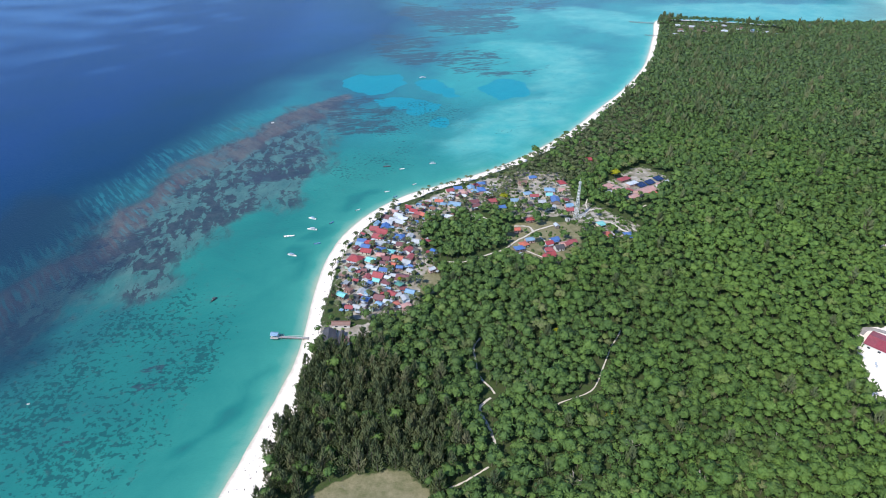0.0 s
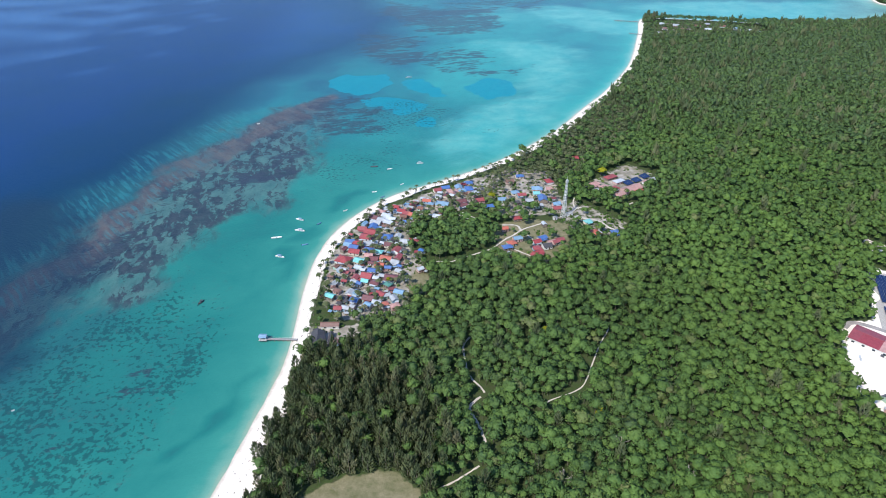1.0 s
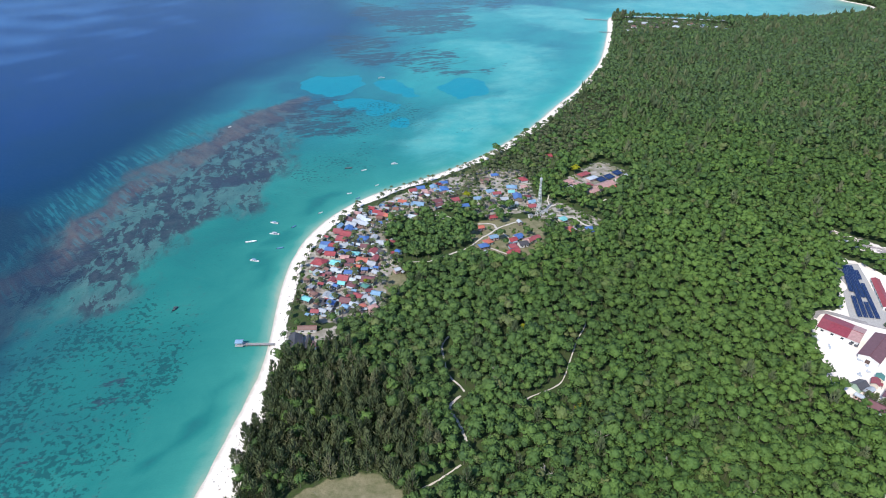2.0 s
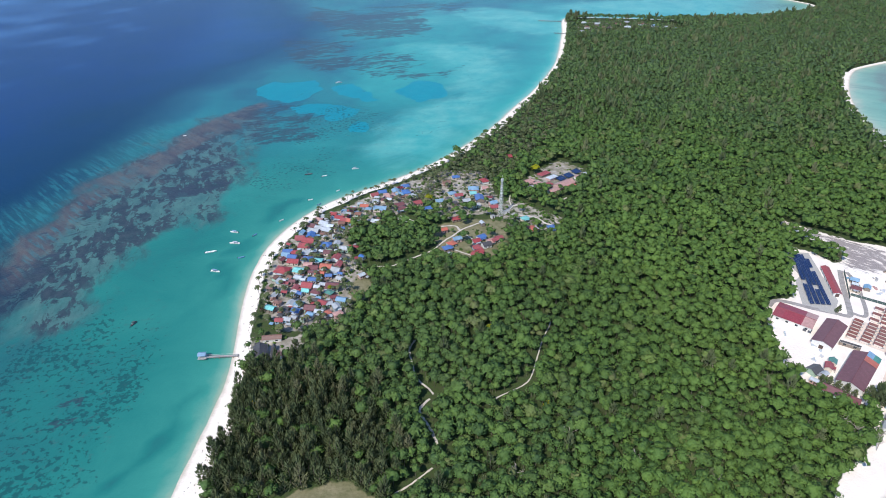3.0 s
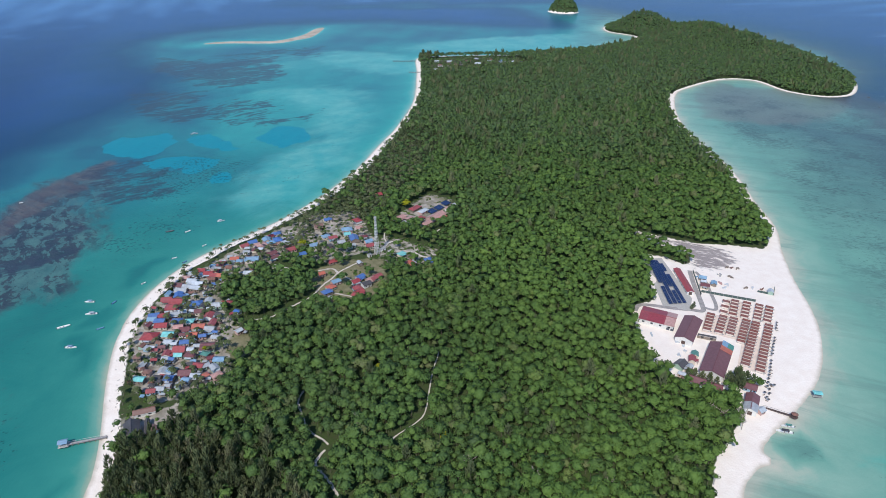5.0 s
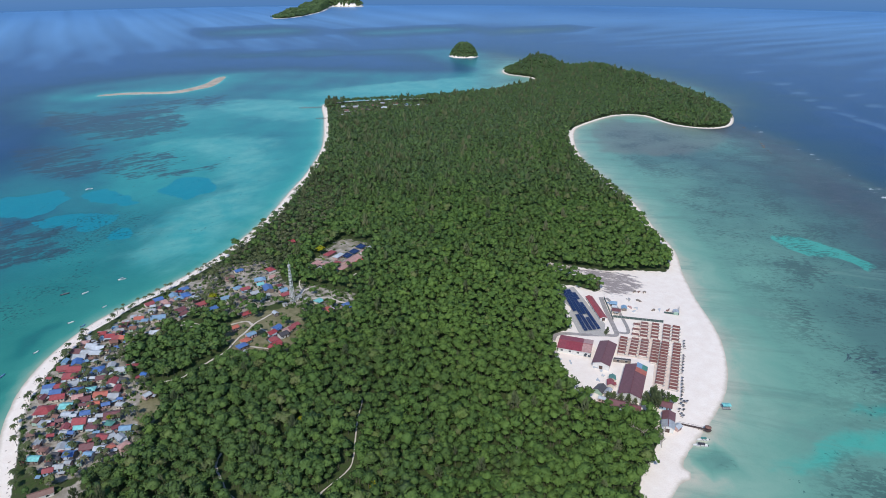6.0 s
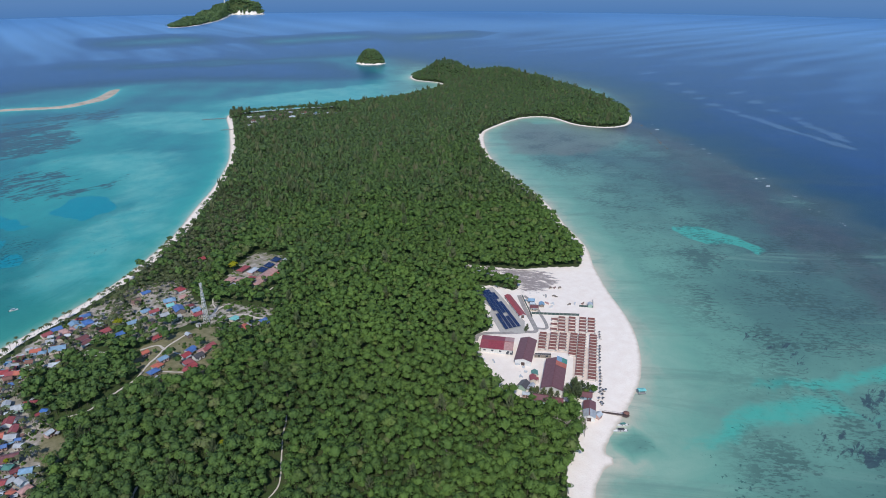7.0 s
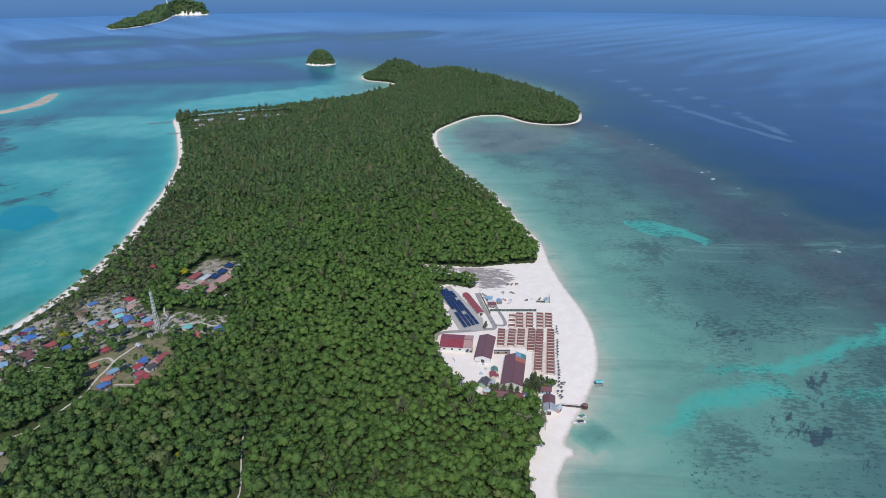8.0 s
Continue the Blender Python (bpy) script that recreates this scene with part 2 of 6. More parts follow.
# ---- ground ----
def ground_material():
    n = Nodes("island_ground", 0.9, 0.0, 0.2)
    fine, mid, wide = n.noise(1.6, 4), n.noise(0.16, 4), n.noise(0.03, 3)
    sand = n.ramp(mid, (0.3, (0.87, 0.765, 0.675)), (0.7, (0.93, 0.845, 0.76)))
    sand = n.mix(n.math("MULTIPLY", n.step(fine, 0.5, 0.75), 0.2), sand, (0.56, 0.50, 0.44))
    wet = n.step(n.math("ADD", n.attr("inland"), n.math("MULTIPLY", mid, 3.0)), 0.0, 4.5)
    sand = n.mix(wet, (0.50, 0.44, 0.34), sand)
    litter = n.mix(n.step(n.noise(0.35, 5, 0.65), 0.42, 0.62), n.ramp(fine, (0.3, (0.034, 0.060, 0.018)), (0.7, (0.070, 0.105, 0.030))), (0.060, 0.074, 0.032))
    grass = n.ramp(n.noise(0.25, 6, 0.65), (0.3, (0.140, 0.142, 0.068)), (0.7, (0.275, 0.245, 0.150)))
    edge = n.math("ADD", n.attr("wooded"), n.math("MULTIPLY", n.math("SUBTRACT", n.noise(0.25, 4), 0.5), 0.7))
    c = n.mix(n.step(edge, 0.4, 0.6), sand, litter)
    turf = n.math("ADD", n.attr("turf"), n.math("MULTIPLY", n.math("SUBTRACT", n.noise(0.13, 5), 0.5), 1.1))
    c = n.mix(n.step(turf, 0.4, 0.65), c, grass)
    yard = n.math("ADD", n.attr("yard"), n.math("MULTIPLY", n.math("SUBTRACT", n.noise(0.2, 5), 0.5), 1.3))
    dirt = n.ramp(mid, (0.3, (0.20, 0.185, 0.135)), (0.55, (0.38, 0.34, 0.29)), (0.75, (0.58, 0.53, 0.47)))
    c = n.mix(n.step(yard, 0.45, 0.7), c, dirt)
    grit = n.math("ADD", n.attr("grit"), n.math("MULTIPLY", n.math("SUBTRACT", n.noise(0.16, 8, 0.72, (130, 0.6, 1.6)), 0.5), 2.6))
    c = n.mix(n.step(grit, 0.4, 0.75), c, n.ramp(fine, (0.3, (0.24, 0.20, 0.19)), (0.7, (0.42, 0.37, 0.35))))
    n.bump(n.noise(0.8, 4), 0.25)
    return n.done(c)


def soft_inside(xy, poly, width):
    """1 inside a clearing, 0 outside, with a soft edge."""
    p = np.asarray(poly, float)
    near = inside(xy, [(p[:, 0].min() - width, p[:, 1].min() - width), (p[:, 0].max() + width, p[:, 1].min() - width),
                       (p[:, 0].max() + width, p[:, 1].max() + width), (p[:, 0].min() - width, p[:, 1].max() + width)])
    out = np.zeros(len(xy))
    if near.any():
        out[near] = smooth(shore_distance(xy[near], p), -width, width)
    return out


def beach_width(xy):
    """Metres of bare sand between the waterline and the trees."""
    east_side = xy[:, 0] > 150 + 0.2 * xy[:, 1]
    w = np.where(east_side, 15.0, np.interp(xy[:, 1], [190, 235, 285, 320], [19.0, 13.0, 9.5, 9.5]))
    w = w + 3 * wobble(xy, 18, 2)
    w = np.where((xy[:, 1] > 700) | ((xy[:, 0] > 405) & (xy[:, 1] > 335)), 9.2, w)
    return np.where((xy[:, 0] > 690) & (xy[:, 1] > 690), 5.2, w)


STEP = 4.0
gx, gy = np.arange(-260, 1260, STEP), np.arange(-320, 1520, STEP)
gxy = np.stack(np.meshgrid(gx, gy, indexing="ij"), -1).reshape(-1, 2)
faces = grid_faces(len(gx), len(gy))
rough_line = COAST[::4]
near_land = shore_distance(gxy, rough_line) > -70
faces = faces[near_land[faces].all(1)]
gxy, faces = used_only(gxy, faces)
gsd = shore_distance(gxy, COAST)
gz = ground_z(gxy, gsd)
beach = beach_width(gxy)
cleared = np.maximum(soft_inside(gxy, RESORT, 3), 0.12 * soft_inside(gxy, POINT_YARD, 20))
turf = np.maximum.reduce([soft_inside(gxy, GLADE, 3), 0.8 * soft_inside(gxy, BARE_PLOT, 4), 0.75 * soft_inside(gxy, HAMLET, 4), 0.9 * soft_inside(gxy, SCHOOL_LAWN, 3)])
yards = np.maximum.reduce([soft_inside(gxy, p, 5) * k for p, k in ((VILLAGE, 0.8), (TOWER_YARD, 0.68), (INLAND_CLUSTER, 0.80), (HAMLET, 0.25), (BEACH_YARD, 0.8), (SCHOOL_YARD, 0.75), (POINT_YARD, 0.42))])
yards *= 1 - 0.15 * smooth(gxy[:, 0], 35, 60) * (gxy[:, 1] < 700)
GRIT_YARD = [(336, 411), (364, 381), (386, 358), (384, 338), (364, 330), (336, 334), (349, 356), (341, 377), (327, 399)]
grit = 0.80 * soft_inside(gxy, GRIT_YARD, 12)
wooded = smooth(gsd, beach - 2, beach + 3) * (1 - np.maximum(cleared, yards * 0.6))
ground = new("ground", mesh_from("ground", np.column_stack([gxy, gz]), faces, [ground_material()], attrs={
    "inland": gsd, "wooded": wooded, "turf": turf, "yard": yards, "grit": grit}, smooth_faces=True))
tagged(ground, "island ground of white coral sand and dark forest floor", "ground", kind="structure")


# ---- sea ----
def blobs(xy, rows):
    """Soft oval patches: x, y, half length, half width, turn in degrees, amount."""
    out = np.zeros(len(xy))
    for x, y, a, b, turn, amount in rows:
        c, s = math.cos(radians(turn)), math.sin(radians(turn))
        u, v = xy[:, 0] - x, xy[:, 1] - y
        r = np.hypot((u * c + v * s) / a, (-u * s + v * c) / b)
        out = np.maximum(out, amount * (1 - smooth(r, 0.6, 1.25)))
    return out


def spaced(lo, hi, step, far):
    """Grid lines: even between lo and hi, widening out to far."""
    out, d = list(np.arange(lo, hi + step, step)), step
    a, b = lo, hi
    while a > -far or b < far:
        d *= 1.35
        a, b = a - d, b + d
        out = [max(a, -far)] + out + [min(b, far)]
    return np.unique(np.array(out))


REEF_EDGE = curve_through([(-420, 60), (-345, 250), (-302, 349), (-282, 384), (-268, 425), (-265, 494), (-255, 547), (-227, 595), (-200, 677), (-166, 735), (-131, 773)])
DROP_WEST = curve_through([(-470, 0), (-350, 250), (-312, 400), (-296, 460), (-283, 530), (-270, 600), (-248, 705), (-214, 826), (-154, 938), (-85, 1078),
                           (-60, 1220), (-120, 1420), (-100, 1640), (120, 1760), (420, 1740), (700, 1560), (880, 1500), (960, 1900), (1120, 1900),
                           (1180, 1560), (1280, 1300), (1230, 950), (1060, 760), (962, 725), (930, 570), (835, 380), (760, 230), (735, 146), (640, -40), (400, -400)])
CREST_EAST = curve_through([(985, 690), (910, 528), (814, 380), (751, 285), (719, 234), (683, 187), (644, 126), (590, 40)])
SLICKS = [curve_through([(1621, 1250), (1493, 1029), (1422, 929), (1297, 779), (1235, 689), (1168, 553), (1095, 392)]), curve_through([(1446, 786), (1351, 679), (1234, 534), (1142, 412)])]
SANDBAR = curve_through([(5, 1545), (60, 1536), (120, 1512), (165, 1502), (205, 1525), (245, 1556), (285, 1640), (300, 1690), (275, 1670), (238, 1600), (198, 1556), (150, 1532), (80, 1556), (30, 1562)], True)
sx, sy = spaced(-480, 1160, 7.0, 5600), spaced(0, 1760, 8.0, 5600)
sxy = np.stack(np.meshgrid(sx, sy, indexing="ij"), -1).reshape(-1, 2)
ssd = shore_distance(sxy, COAST[::2])


def warped(xy, a):
    u = a * (wobble(xy, 38, 1) + 0.6 * wobble(xy, 17, 2) + 0.4 * wobble(xy, 9, 3))
    v = a * (wobble(xy, 35, 4) + 0.6 * wobble(xy, 15, 5) + 0.4 * wobble(xy, 8, 6))
    return xy + np.column_stack([u, v])


wxy = warped(sxy, 11.0)
bar = shore_distance(sxy, SANDBAR[::2])
shelf = shore_distance(sxy, DROP_WEST)
off = -np.maximum(ssd, bar * 3.0)
west = smooth(sxy[:, 0] - 0.62 * sxy[:, 1], 120, -60)
depth = west * np.interp(off, [0, 6, 20, 50, 110, 200], [0.03, 0.17, 0.255, 0.30, 0.34, 0.42]) + (1 - west) * np.interp(off, [0, 12, 40, 90, 160, 300], [0.03, 0.105, 0.195, 0.275, 0.38, 0.50])
depth += 0.06 * wobble(sxy, 60, 1) * smooth(off, 10, 80)
# values above 0.88 carry the far sea's haze, not deeper water
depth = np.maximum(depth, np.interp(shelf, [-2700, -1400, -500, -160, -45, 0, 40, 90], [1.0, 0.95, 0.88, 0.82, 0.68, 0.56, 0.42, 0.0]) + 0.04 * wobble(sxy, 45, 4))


# reef flats, sand and pools of the lagoon, by their plan
REEF_FLAT = [(-110, 631), (-118, 528), (-140, 480), (-174, 455), (-192, 406), (-195, 348), (-233, 348), (-252, 321), (-285, 270), (-320, 280),
             (-305, 336), (-290, 377), (-276, 460), (-247, 563), (-206, 677)]
REEF_TIP = [(-210, 661), (-189, 743), (-116, 764), (-98, 684), (-120, 621), (-173, 631)]
DIM_FLAT = [(-372, 520), (-325, 495), (-282, 470), (-262, 425), (-236, 384), (-232, 330), (-236, 290), (-262, 200), (-420, 160)]
SAND_FLAT = [(72, 1044), (173, 1059), (238, 1000), (212, 870), (161, 732), (84, 603), (25, 567), (-3, 615), (41, 716), (116, 787), (136, 896)]
POOLS = [
    [(-135, 839), (-110, 872), (-67, 872), (-46, 839), (-56, 820), (-76, 790), (-112, 790)],
    [(-38, 839), (-15, 852), (11, 814), (32, 773), (-7, 778), (-26, 808)],
    [(-88, 767), (-50, 778), (-14, 745), (-10, 725), (-33, 700), (-65, 740)],
    [(-19, 686), (0, 700), (11, 686), (3, 664), (-14, 668)],
    [(45, 814), (77, 852), (113, 826), (100, 778), (70, 762)],
]
CORAL_FIELDS = [
    ([(-84, 1437), (22, 1340), (141, 1345), (142, 1150), (67, 1123), (-52, 1179), (-103, 1285)], 0.85),
    ([(-61, 1287), (42, 1326), (124, 1111), (43, 1098), (-37, 1128)], 0.75), ([(-4, 919), (63, 896), (146, 919), (125, 859), (47, 859)], 0.75),
    ([(-157, 778), (-87, 790), (-37, 725), (-43, 651), (-103, 634), (-136, 651)], 0.72), ([(74, 1437), (258, 1437), (235, 1298), (110, 1362)], 0.7),
    ([(-140, 1163), (-5, 1094), (2, 931), (-44, 896), (-129, 1000)], 0.75), ([(-47, 970), (55, 1040), (112, 970), (79, 879), (16, 865)], 0.72),
    ([(420, 110), (441, 96), (421, 88), (404, 98), (407, 108)], 0.75), ([(355, 106), (370, 97), (385, 61), (350, 67), (337, 93)], 0.58), ([(446, 92), (461, 81), (443, 77), (437, 85)], 0.7),
    ([(336, 176), (343, 172), (338, 167), (331, 171)], 0.8), ([(390, 95), (396, 93), (394, 89), (389, 91)], 0.9), ([(409, 212), (481, 160), (484, 123), (424, 135), (387, 162)], 0.42),
    ([(369, 60), (389, 49), (355, 39), (350, 52)], 0.6),
]
EAST_POOL = [(576, 357), (597, 341), (604, 318), (605, 295), (598, 276), (600, 264), (585, 263), (590, 278), (584, 296), (567, 308), (567, 328)]
EAST_CHANNELS = [
    [(366, 162), (400, 144), (433, 126), (470, 114), (560, 84), (540, 60), (501, 82), (449, 98), (408, 116), (374, 139)],
    [(273, 151), (301, 150), (340, 147), (372, 131), (401, 113), (391, 102), (440, 71), (520, 30), (470, 20), (424, 65), (393, 92), (354, 115), (307, 134)],
]
SILT_BAY = [(689, 775), (800, 850), (900, 770), (927, 690), (861, 626), (743, 612), (642, 681)]
vxy = warped(sxy, 7.0)
pale = np.maximum(soft_inside(wxy, SAND_FLAT, 55), blobs(wxy, [(300, 1230, 90, 160, 30, 0.9), (720, 1310, 340, 95, -6, 1.0), (150, 1290, 60, 110, 20, 0.5), (60, 690, 70, 40, 40, 0.5)])) * (shelf > 0)
pool = np.maximum.reduce([soft_inside(vxy, p, 7) for p in POOLS])
coral = np.maximum.reduce([soft_inside(vxy, p, 30 if p[0][1] > 300 else 9) * k for p, k in CORAL_FIELDS])
coral = np.maximum(coral, blobs(wxy, [(-150, 560, 75, 30, 62, 0.7), (-20, 620, 60, 30, 30, 0.40), (-240, 450, 120, 30, 80, 0.5), (60, 1350, 170, 70, 20, 0.6), (-210, 265, 85, 60, 20, 0.35)]))
depth += 0.02 * west * smooth(sxy[:, 1], 520, 330) * smooth(off, 6, 40) - 0.05 * (1 - west) * smooth(sxy[:, 1], 230, 80) * smooth(shelf, 60, 160)
bank = blobs(sxy, [(1150, 2630, 950, 130, -24, 1.0), (600, 2050, 420, 80, -20, 0.6)])
depth = depth - 0.45 * bank + 0.14 * blobs(sxy, [(262, 164, 15, 10, -40, 1.2)]) - 0.16 * blobs(sxy, [(272, 163, 5, 1.6, -30, 1.0)])
lagoon = blobs(wxy, [(85, 930, 200, 95, 72, 1.0), (120, 1180, 150, 120, 60, 0.8)]) * smooth(shelf, 0, 70)
depth = depth - lagoon * np.maximum(depth - 0.255, 0)
dim = 0.9 * soft_inside(wxy, DIM_FLAT, 38)
depth = np.where(dim > 0, np.maximum(depth, depth + dim * (0.50 - depth)), depth)
flat = np.maximum(soft_inside(wxy, REEF_FLAT, 36), 0.62 * soft_inside(wxy, REEF_TIP, 24))
depth = depth + 0.13 * blobs(wxy, [(-117, 223, 9, 6, 40, 0.9), (-111, 239, 10, 5, 60, 0.9), (-106, 254, 10, 4, 60, 0.8), (-126, 205, 9, 6, 40, 0.9), (-103, 268, 10, 3, 50, 0.7), (-100, 281, 9, 3, 50, 0.6), (-95, 432, 18, 6, 65, 0.7), (-101, 385, 24, 6, 85, 0.7), (-62, 494, 20, 6, 35, 0.7)])
rim = np.exp(-(line_distance(wxy, REEF_EDGE + (12, -8)) / 21)**2) * smooth(shelf, -40, 10)
east = 1 - west
channel = np.maximum.reduce([1.6 * soft_inside(warped(sxy, 2.0), EAST_POOL, 5), 0.78 * soft_inside(vxy, EAST_CHANNELS[0], 13), 0.78 * soft_inside(vxy, EAST_CHANNELS[1], 14)])
silt = soft_inside(wxy, SILT_BAY, 45)
spur_gap = line_distance(wxy, REEF_EDGE)
spur = smooth(spur_gap, 62, 26) * smooth(spur_gap, 4, 16) * smooth(shelf, 70, 30) * (west > 0.5) * smooth(sxy[:, 1], 800, 650)
crest = np.exp(-(line_distance(sxy, CREST_EAST) / 7)**2)
slick = np.maximum.reduce([np.exp(-(line_distance(warped(sxy, 6.0), q) / 13)**2) for q in SLICKS])
north = smooth(sxy[:, 1] + 60 * wobble(sxy, 70, 2), 430, 800) * np.maximum(smooth(sxy[:, 0], -330, -180), smooth(sxy[:, 1], 1300, 2400))
ledge = 0.85 * np.exp(-(line_distance(wxy, CREST_EAST - (44, -22)) / 58)**2)


def sea_material():
    n = Nodes("sea_water", 0.28, 0.0, 0.5)
    n.b.inputs["IOR"].default_value = 1.16

    def soft_noise(amount, *args):
        return n.math("MULTIPLY", n.math("SUBTRACT", n.noise(*args), 0.5), amount)

    def spread(name, amount, lo, hi, *args):
        """An area of the plan with a ragged edge."""
        return n.step(n.math("ADD", n.attr(name), soft_noise(amount, *args)), lo, hi)

    def lay(f, amount, over, under):
        return n.mix(n.math("MULTIPLY", f, amount), under, over)

    ripple = n.noise(0.045, 4, 0.6, (25, 1.0, 2.4))
    d = n.math("ADD", n.attr("depth"), n.math("MULTIPLY", soft_noise(0.22, 0.02, 9, 0.70, None, 0.5), n.step(n.attr("depth"), 0.80, 0.50)))
    # last stop of each ramp: haze and sky sheen painted into far sea
    deep_to_haze = ((0.66, (0.004, 0.040, 0.096)), (0.86, (0.005, 0.042, 0.150)), (1.0, (0.078, 0.220, 0.470)))
    green = n.ramp(d, (0.0, (0.42, 0.44, 0.33)), (0.10, (0.15, 0.36, 0.29)), (0.20, (0.045, 0.27, 0.225)), (0.34, (0.020, 0.190, 0.172)), (0.48, (0.020, 0.105, 0.128)), *deep_to_haze)
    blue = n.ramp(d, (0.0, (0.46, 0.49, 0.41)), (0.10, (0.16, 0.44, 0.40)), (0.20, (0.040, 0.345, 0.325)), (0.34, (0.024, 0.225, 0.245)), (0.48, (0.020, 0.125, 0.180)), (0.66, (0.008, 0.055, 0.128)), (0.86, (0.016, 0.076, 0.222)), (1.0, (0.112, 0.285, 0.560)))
    c = n.mix(n.attr("north"), green, blue)
    grey = n.ramp(d, (0.0, (0.52, 0.52, 0.42)), (0.10, (0.25, 0.43, 0.34)), (0.18, (0.165, 0.365, 0.290)), (0.34, (0.092, 0.208, 0.186)), (0.50, (0.060, 0.108, 0.126)),
                  (0.62, (0.022, 0.072, 0.118)), (0.76, (0.010, 0.056, 0.142)), (0.88, (0.014, 0.068, 0.205)), (1.0, (0.105, 0.270, 0.540)))
    # pale sand of the lagoon
    sand = spread("pale", 1.1, 0.15, 1.0, 0.020, 9, 0.70, (20, 0.8, 1.4), 0.8)
    c = lay(sand, 0.80, n.ramp(n.noise(0.025, 8, 0.66), (0.38, (0.055, 0.37, 0.36)), (0.66, (0.17, 0.48, 0.43))), c)
    c = n.mix(n.attr("east"), c, grey)
    # the eastern flat: weed streaks, sand drifts, silt, the outer ledge
    streak = n.step(n.noise(0.016, 7, 0.68, (-41, 0.35, 2.0), 0.8), 0.46, 0.72)
    c = lay(n.math("MULTIPLY", streak, n.attr("east")), 0.30, (0.062, 0.100, 0.104), c)
    sandy = n.math("MULTIPLY", n.step(n.noise(0.013, 8, 0.68, (-41, 0.45, 1.9), 1.2), 0.54, 0.64), n.step(n.attr("depth"), 0.56, 0.46))
    c = lay(n.math("MULTIPLY", sandy, n.attr("east")), 0.50, (0.165, 0.310, 0.260), c)
    c = lay(spread("silt", 0.8, 0.3, 0.8, 0.012, 6, 0.6), 0.60, (0.170, 0.165, 0.155), c)
    c = lay(spread("ledge", 1.1, 0.35, 0.9, 0.03, 7, 0.65), 0.60, n.ramp(n.noise(0.06, 6, 0.65), (0.35, (0.052, 0.062, 0.088)), (0.7, (0.100, 0.108, 0.125))), c)
    reach = spread("channel", 0.75, 0.28, 0.72, 0.035, 9, 0.70, (-41, 0.5, 1.6), 0.8)
    c = lay(reach, 0.84, n.mix(ripple, (0.040, 0.350, 0.285), (0.095, 0.460, 0.375)), c)
    weed = n.math("ADD", n.noise(0.30, 8, 0.72, (-41, 0.6, 1.2)), soft_noise(0.7, 0.022, 4, 0.6))
    weedy = n.math("MULTIPLY", n.step(weed, 0.50, 0.60), n.step(n.attr("depth"), 0.17, 0.27))
    deep_off = n.step(n.attr("depth"), 0.66, 0.50)
    c = lay(n.math("MULTIPLY", n.math("MULTIPLY", weedy, n.attr("east")), deep_off), 0.60, (0.044, 0.076, 0.082), c)
    # the western reef flat: grey-green rubble with sharp dark coral and open pools
    on_flat = spread("flat", 1.5, 0.22, 0.85, 0.03, 8, 0.68, (100, 0.7, 1.3), 0.6)
    rubble = n.ramp(n.noise(0.07, 8, 0.70, (100, 0.7, 1.3)), (0.36, (0.060, 0.100, 0.115)), (0.60, (0.105, 0.190, 0.180)))
    c = lay(on_flat, 0.72, rubble, c)
    heads = n.math("ADD", n.noise(0.085, 10, 0.70, (100, 0.75, 1.25), 0.35), soft_noise(0.55, 0.016, 3, 0.5))
    c = lay(n.math("MULTIPLY", on_flat, n.step(heads, 0.47, 0.52)), 0.85, n.ramp(n.noise(0.12, 6, 0.68), (0.35, (0.016, 0.028, 0.052)), (0.65, (0.050, 0.060, 0.082))), c)
    c = lay(spread("rim", 1.2, 0.35, 0.95, 0.035, 8, 0.66, (131, 0.35, 1.8)), 0.80, n.ramp(n.noise(0.05, 7, 0.66, (131, 0.4, 1.8)), (0.35, (0.058, 0.062, 0.086)), (0.65, (0.132, 0.116, 0.116))), c)
    spur = n.math("MULTIPLY", n.attr("spur"), n.step(n.noise(0.16, 6, 0.62, (131, 0.22, 1.7), 0.4), 0.47, 0.60))
    c = lay(spur, 0.62, (0.030, 0.200, 0.230), c)
    c = lay(spread("pool", 0.7, 0.36, 0.56, 0.06, 9, 0.70), 0.90, n.mix(ripple, (0.0, 0.205, 0.285), (0.004, 0.290, 0.350)), c)
    # coral gardens and single heads
    patch = n.math("ADD", n.attr("coral"), n.math("ADD", soft_noise(1.6, 0.022, 6, 0.62, (12, 0.6, 1.5), 0.8), soft_noise(2.2, 0.10, 9, 0.72, (12, 0.55, 1.4), 0.5)))
    c = lay(n.step(patch, 0.62, 0.76), 0.78, n.mix(ripple, (0.022, 0.042, 0.072), (0.052, 0.070, 0.098)), c)
    small = n.math("ADD", n.math("MULTIPLY", n.attr("bommie"), 0.5), n.math("ADD", soft_noise(1.1, 0.30, 5, 0.60), soft_noise(0.5, 0.03, 4, 0.6)))
    c = lay(n.step(small, 0.47, 0.55), 0.62, (0.012, 0.055, 0.070), c)
    grain = n.math("MULTIPLY", n.step(n.noise(0.16, 9, 0.76), 0.54, 0.66), n.step(n.attr("bommie"), 0.45, 0.80))
    c = lay(grain, 0.40, (0.070, 0.130, 0.135), c)
    c = lay(spread("dim", 0.9, 0.25, 0.85, 0.02, 8, 0.68, (100, 0.7, 1.3)), 0.72, (0.012, 0.038, 0.070), c)
    # broken water and wind lines
    foam = n.math("MULTIPLY", n.attr("crest"), n.step(n.noise(0.05, 5, 0.6), 0.61, 0.68))
    c = n.mix(foam, c, (0.75, 0.78, 0.80))
    c = lay(spread("slick", 0.9, 0.35, 1.0, 0.02, 6, 0.65), 0.30, (0.20, 0.33, 0.48), c)
    n.bump(n.noise(0.35, 4, 0.6, (30, 1.0, 1.8)), 0.35, 0.5)
    return n.done(c)


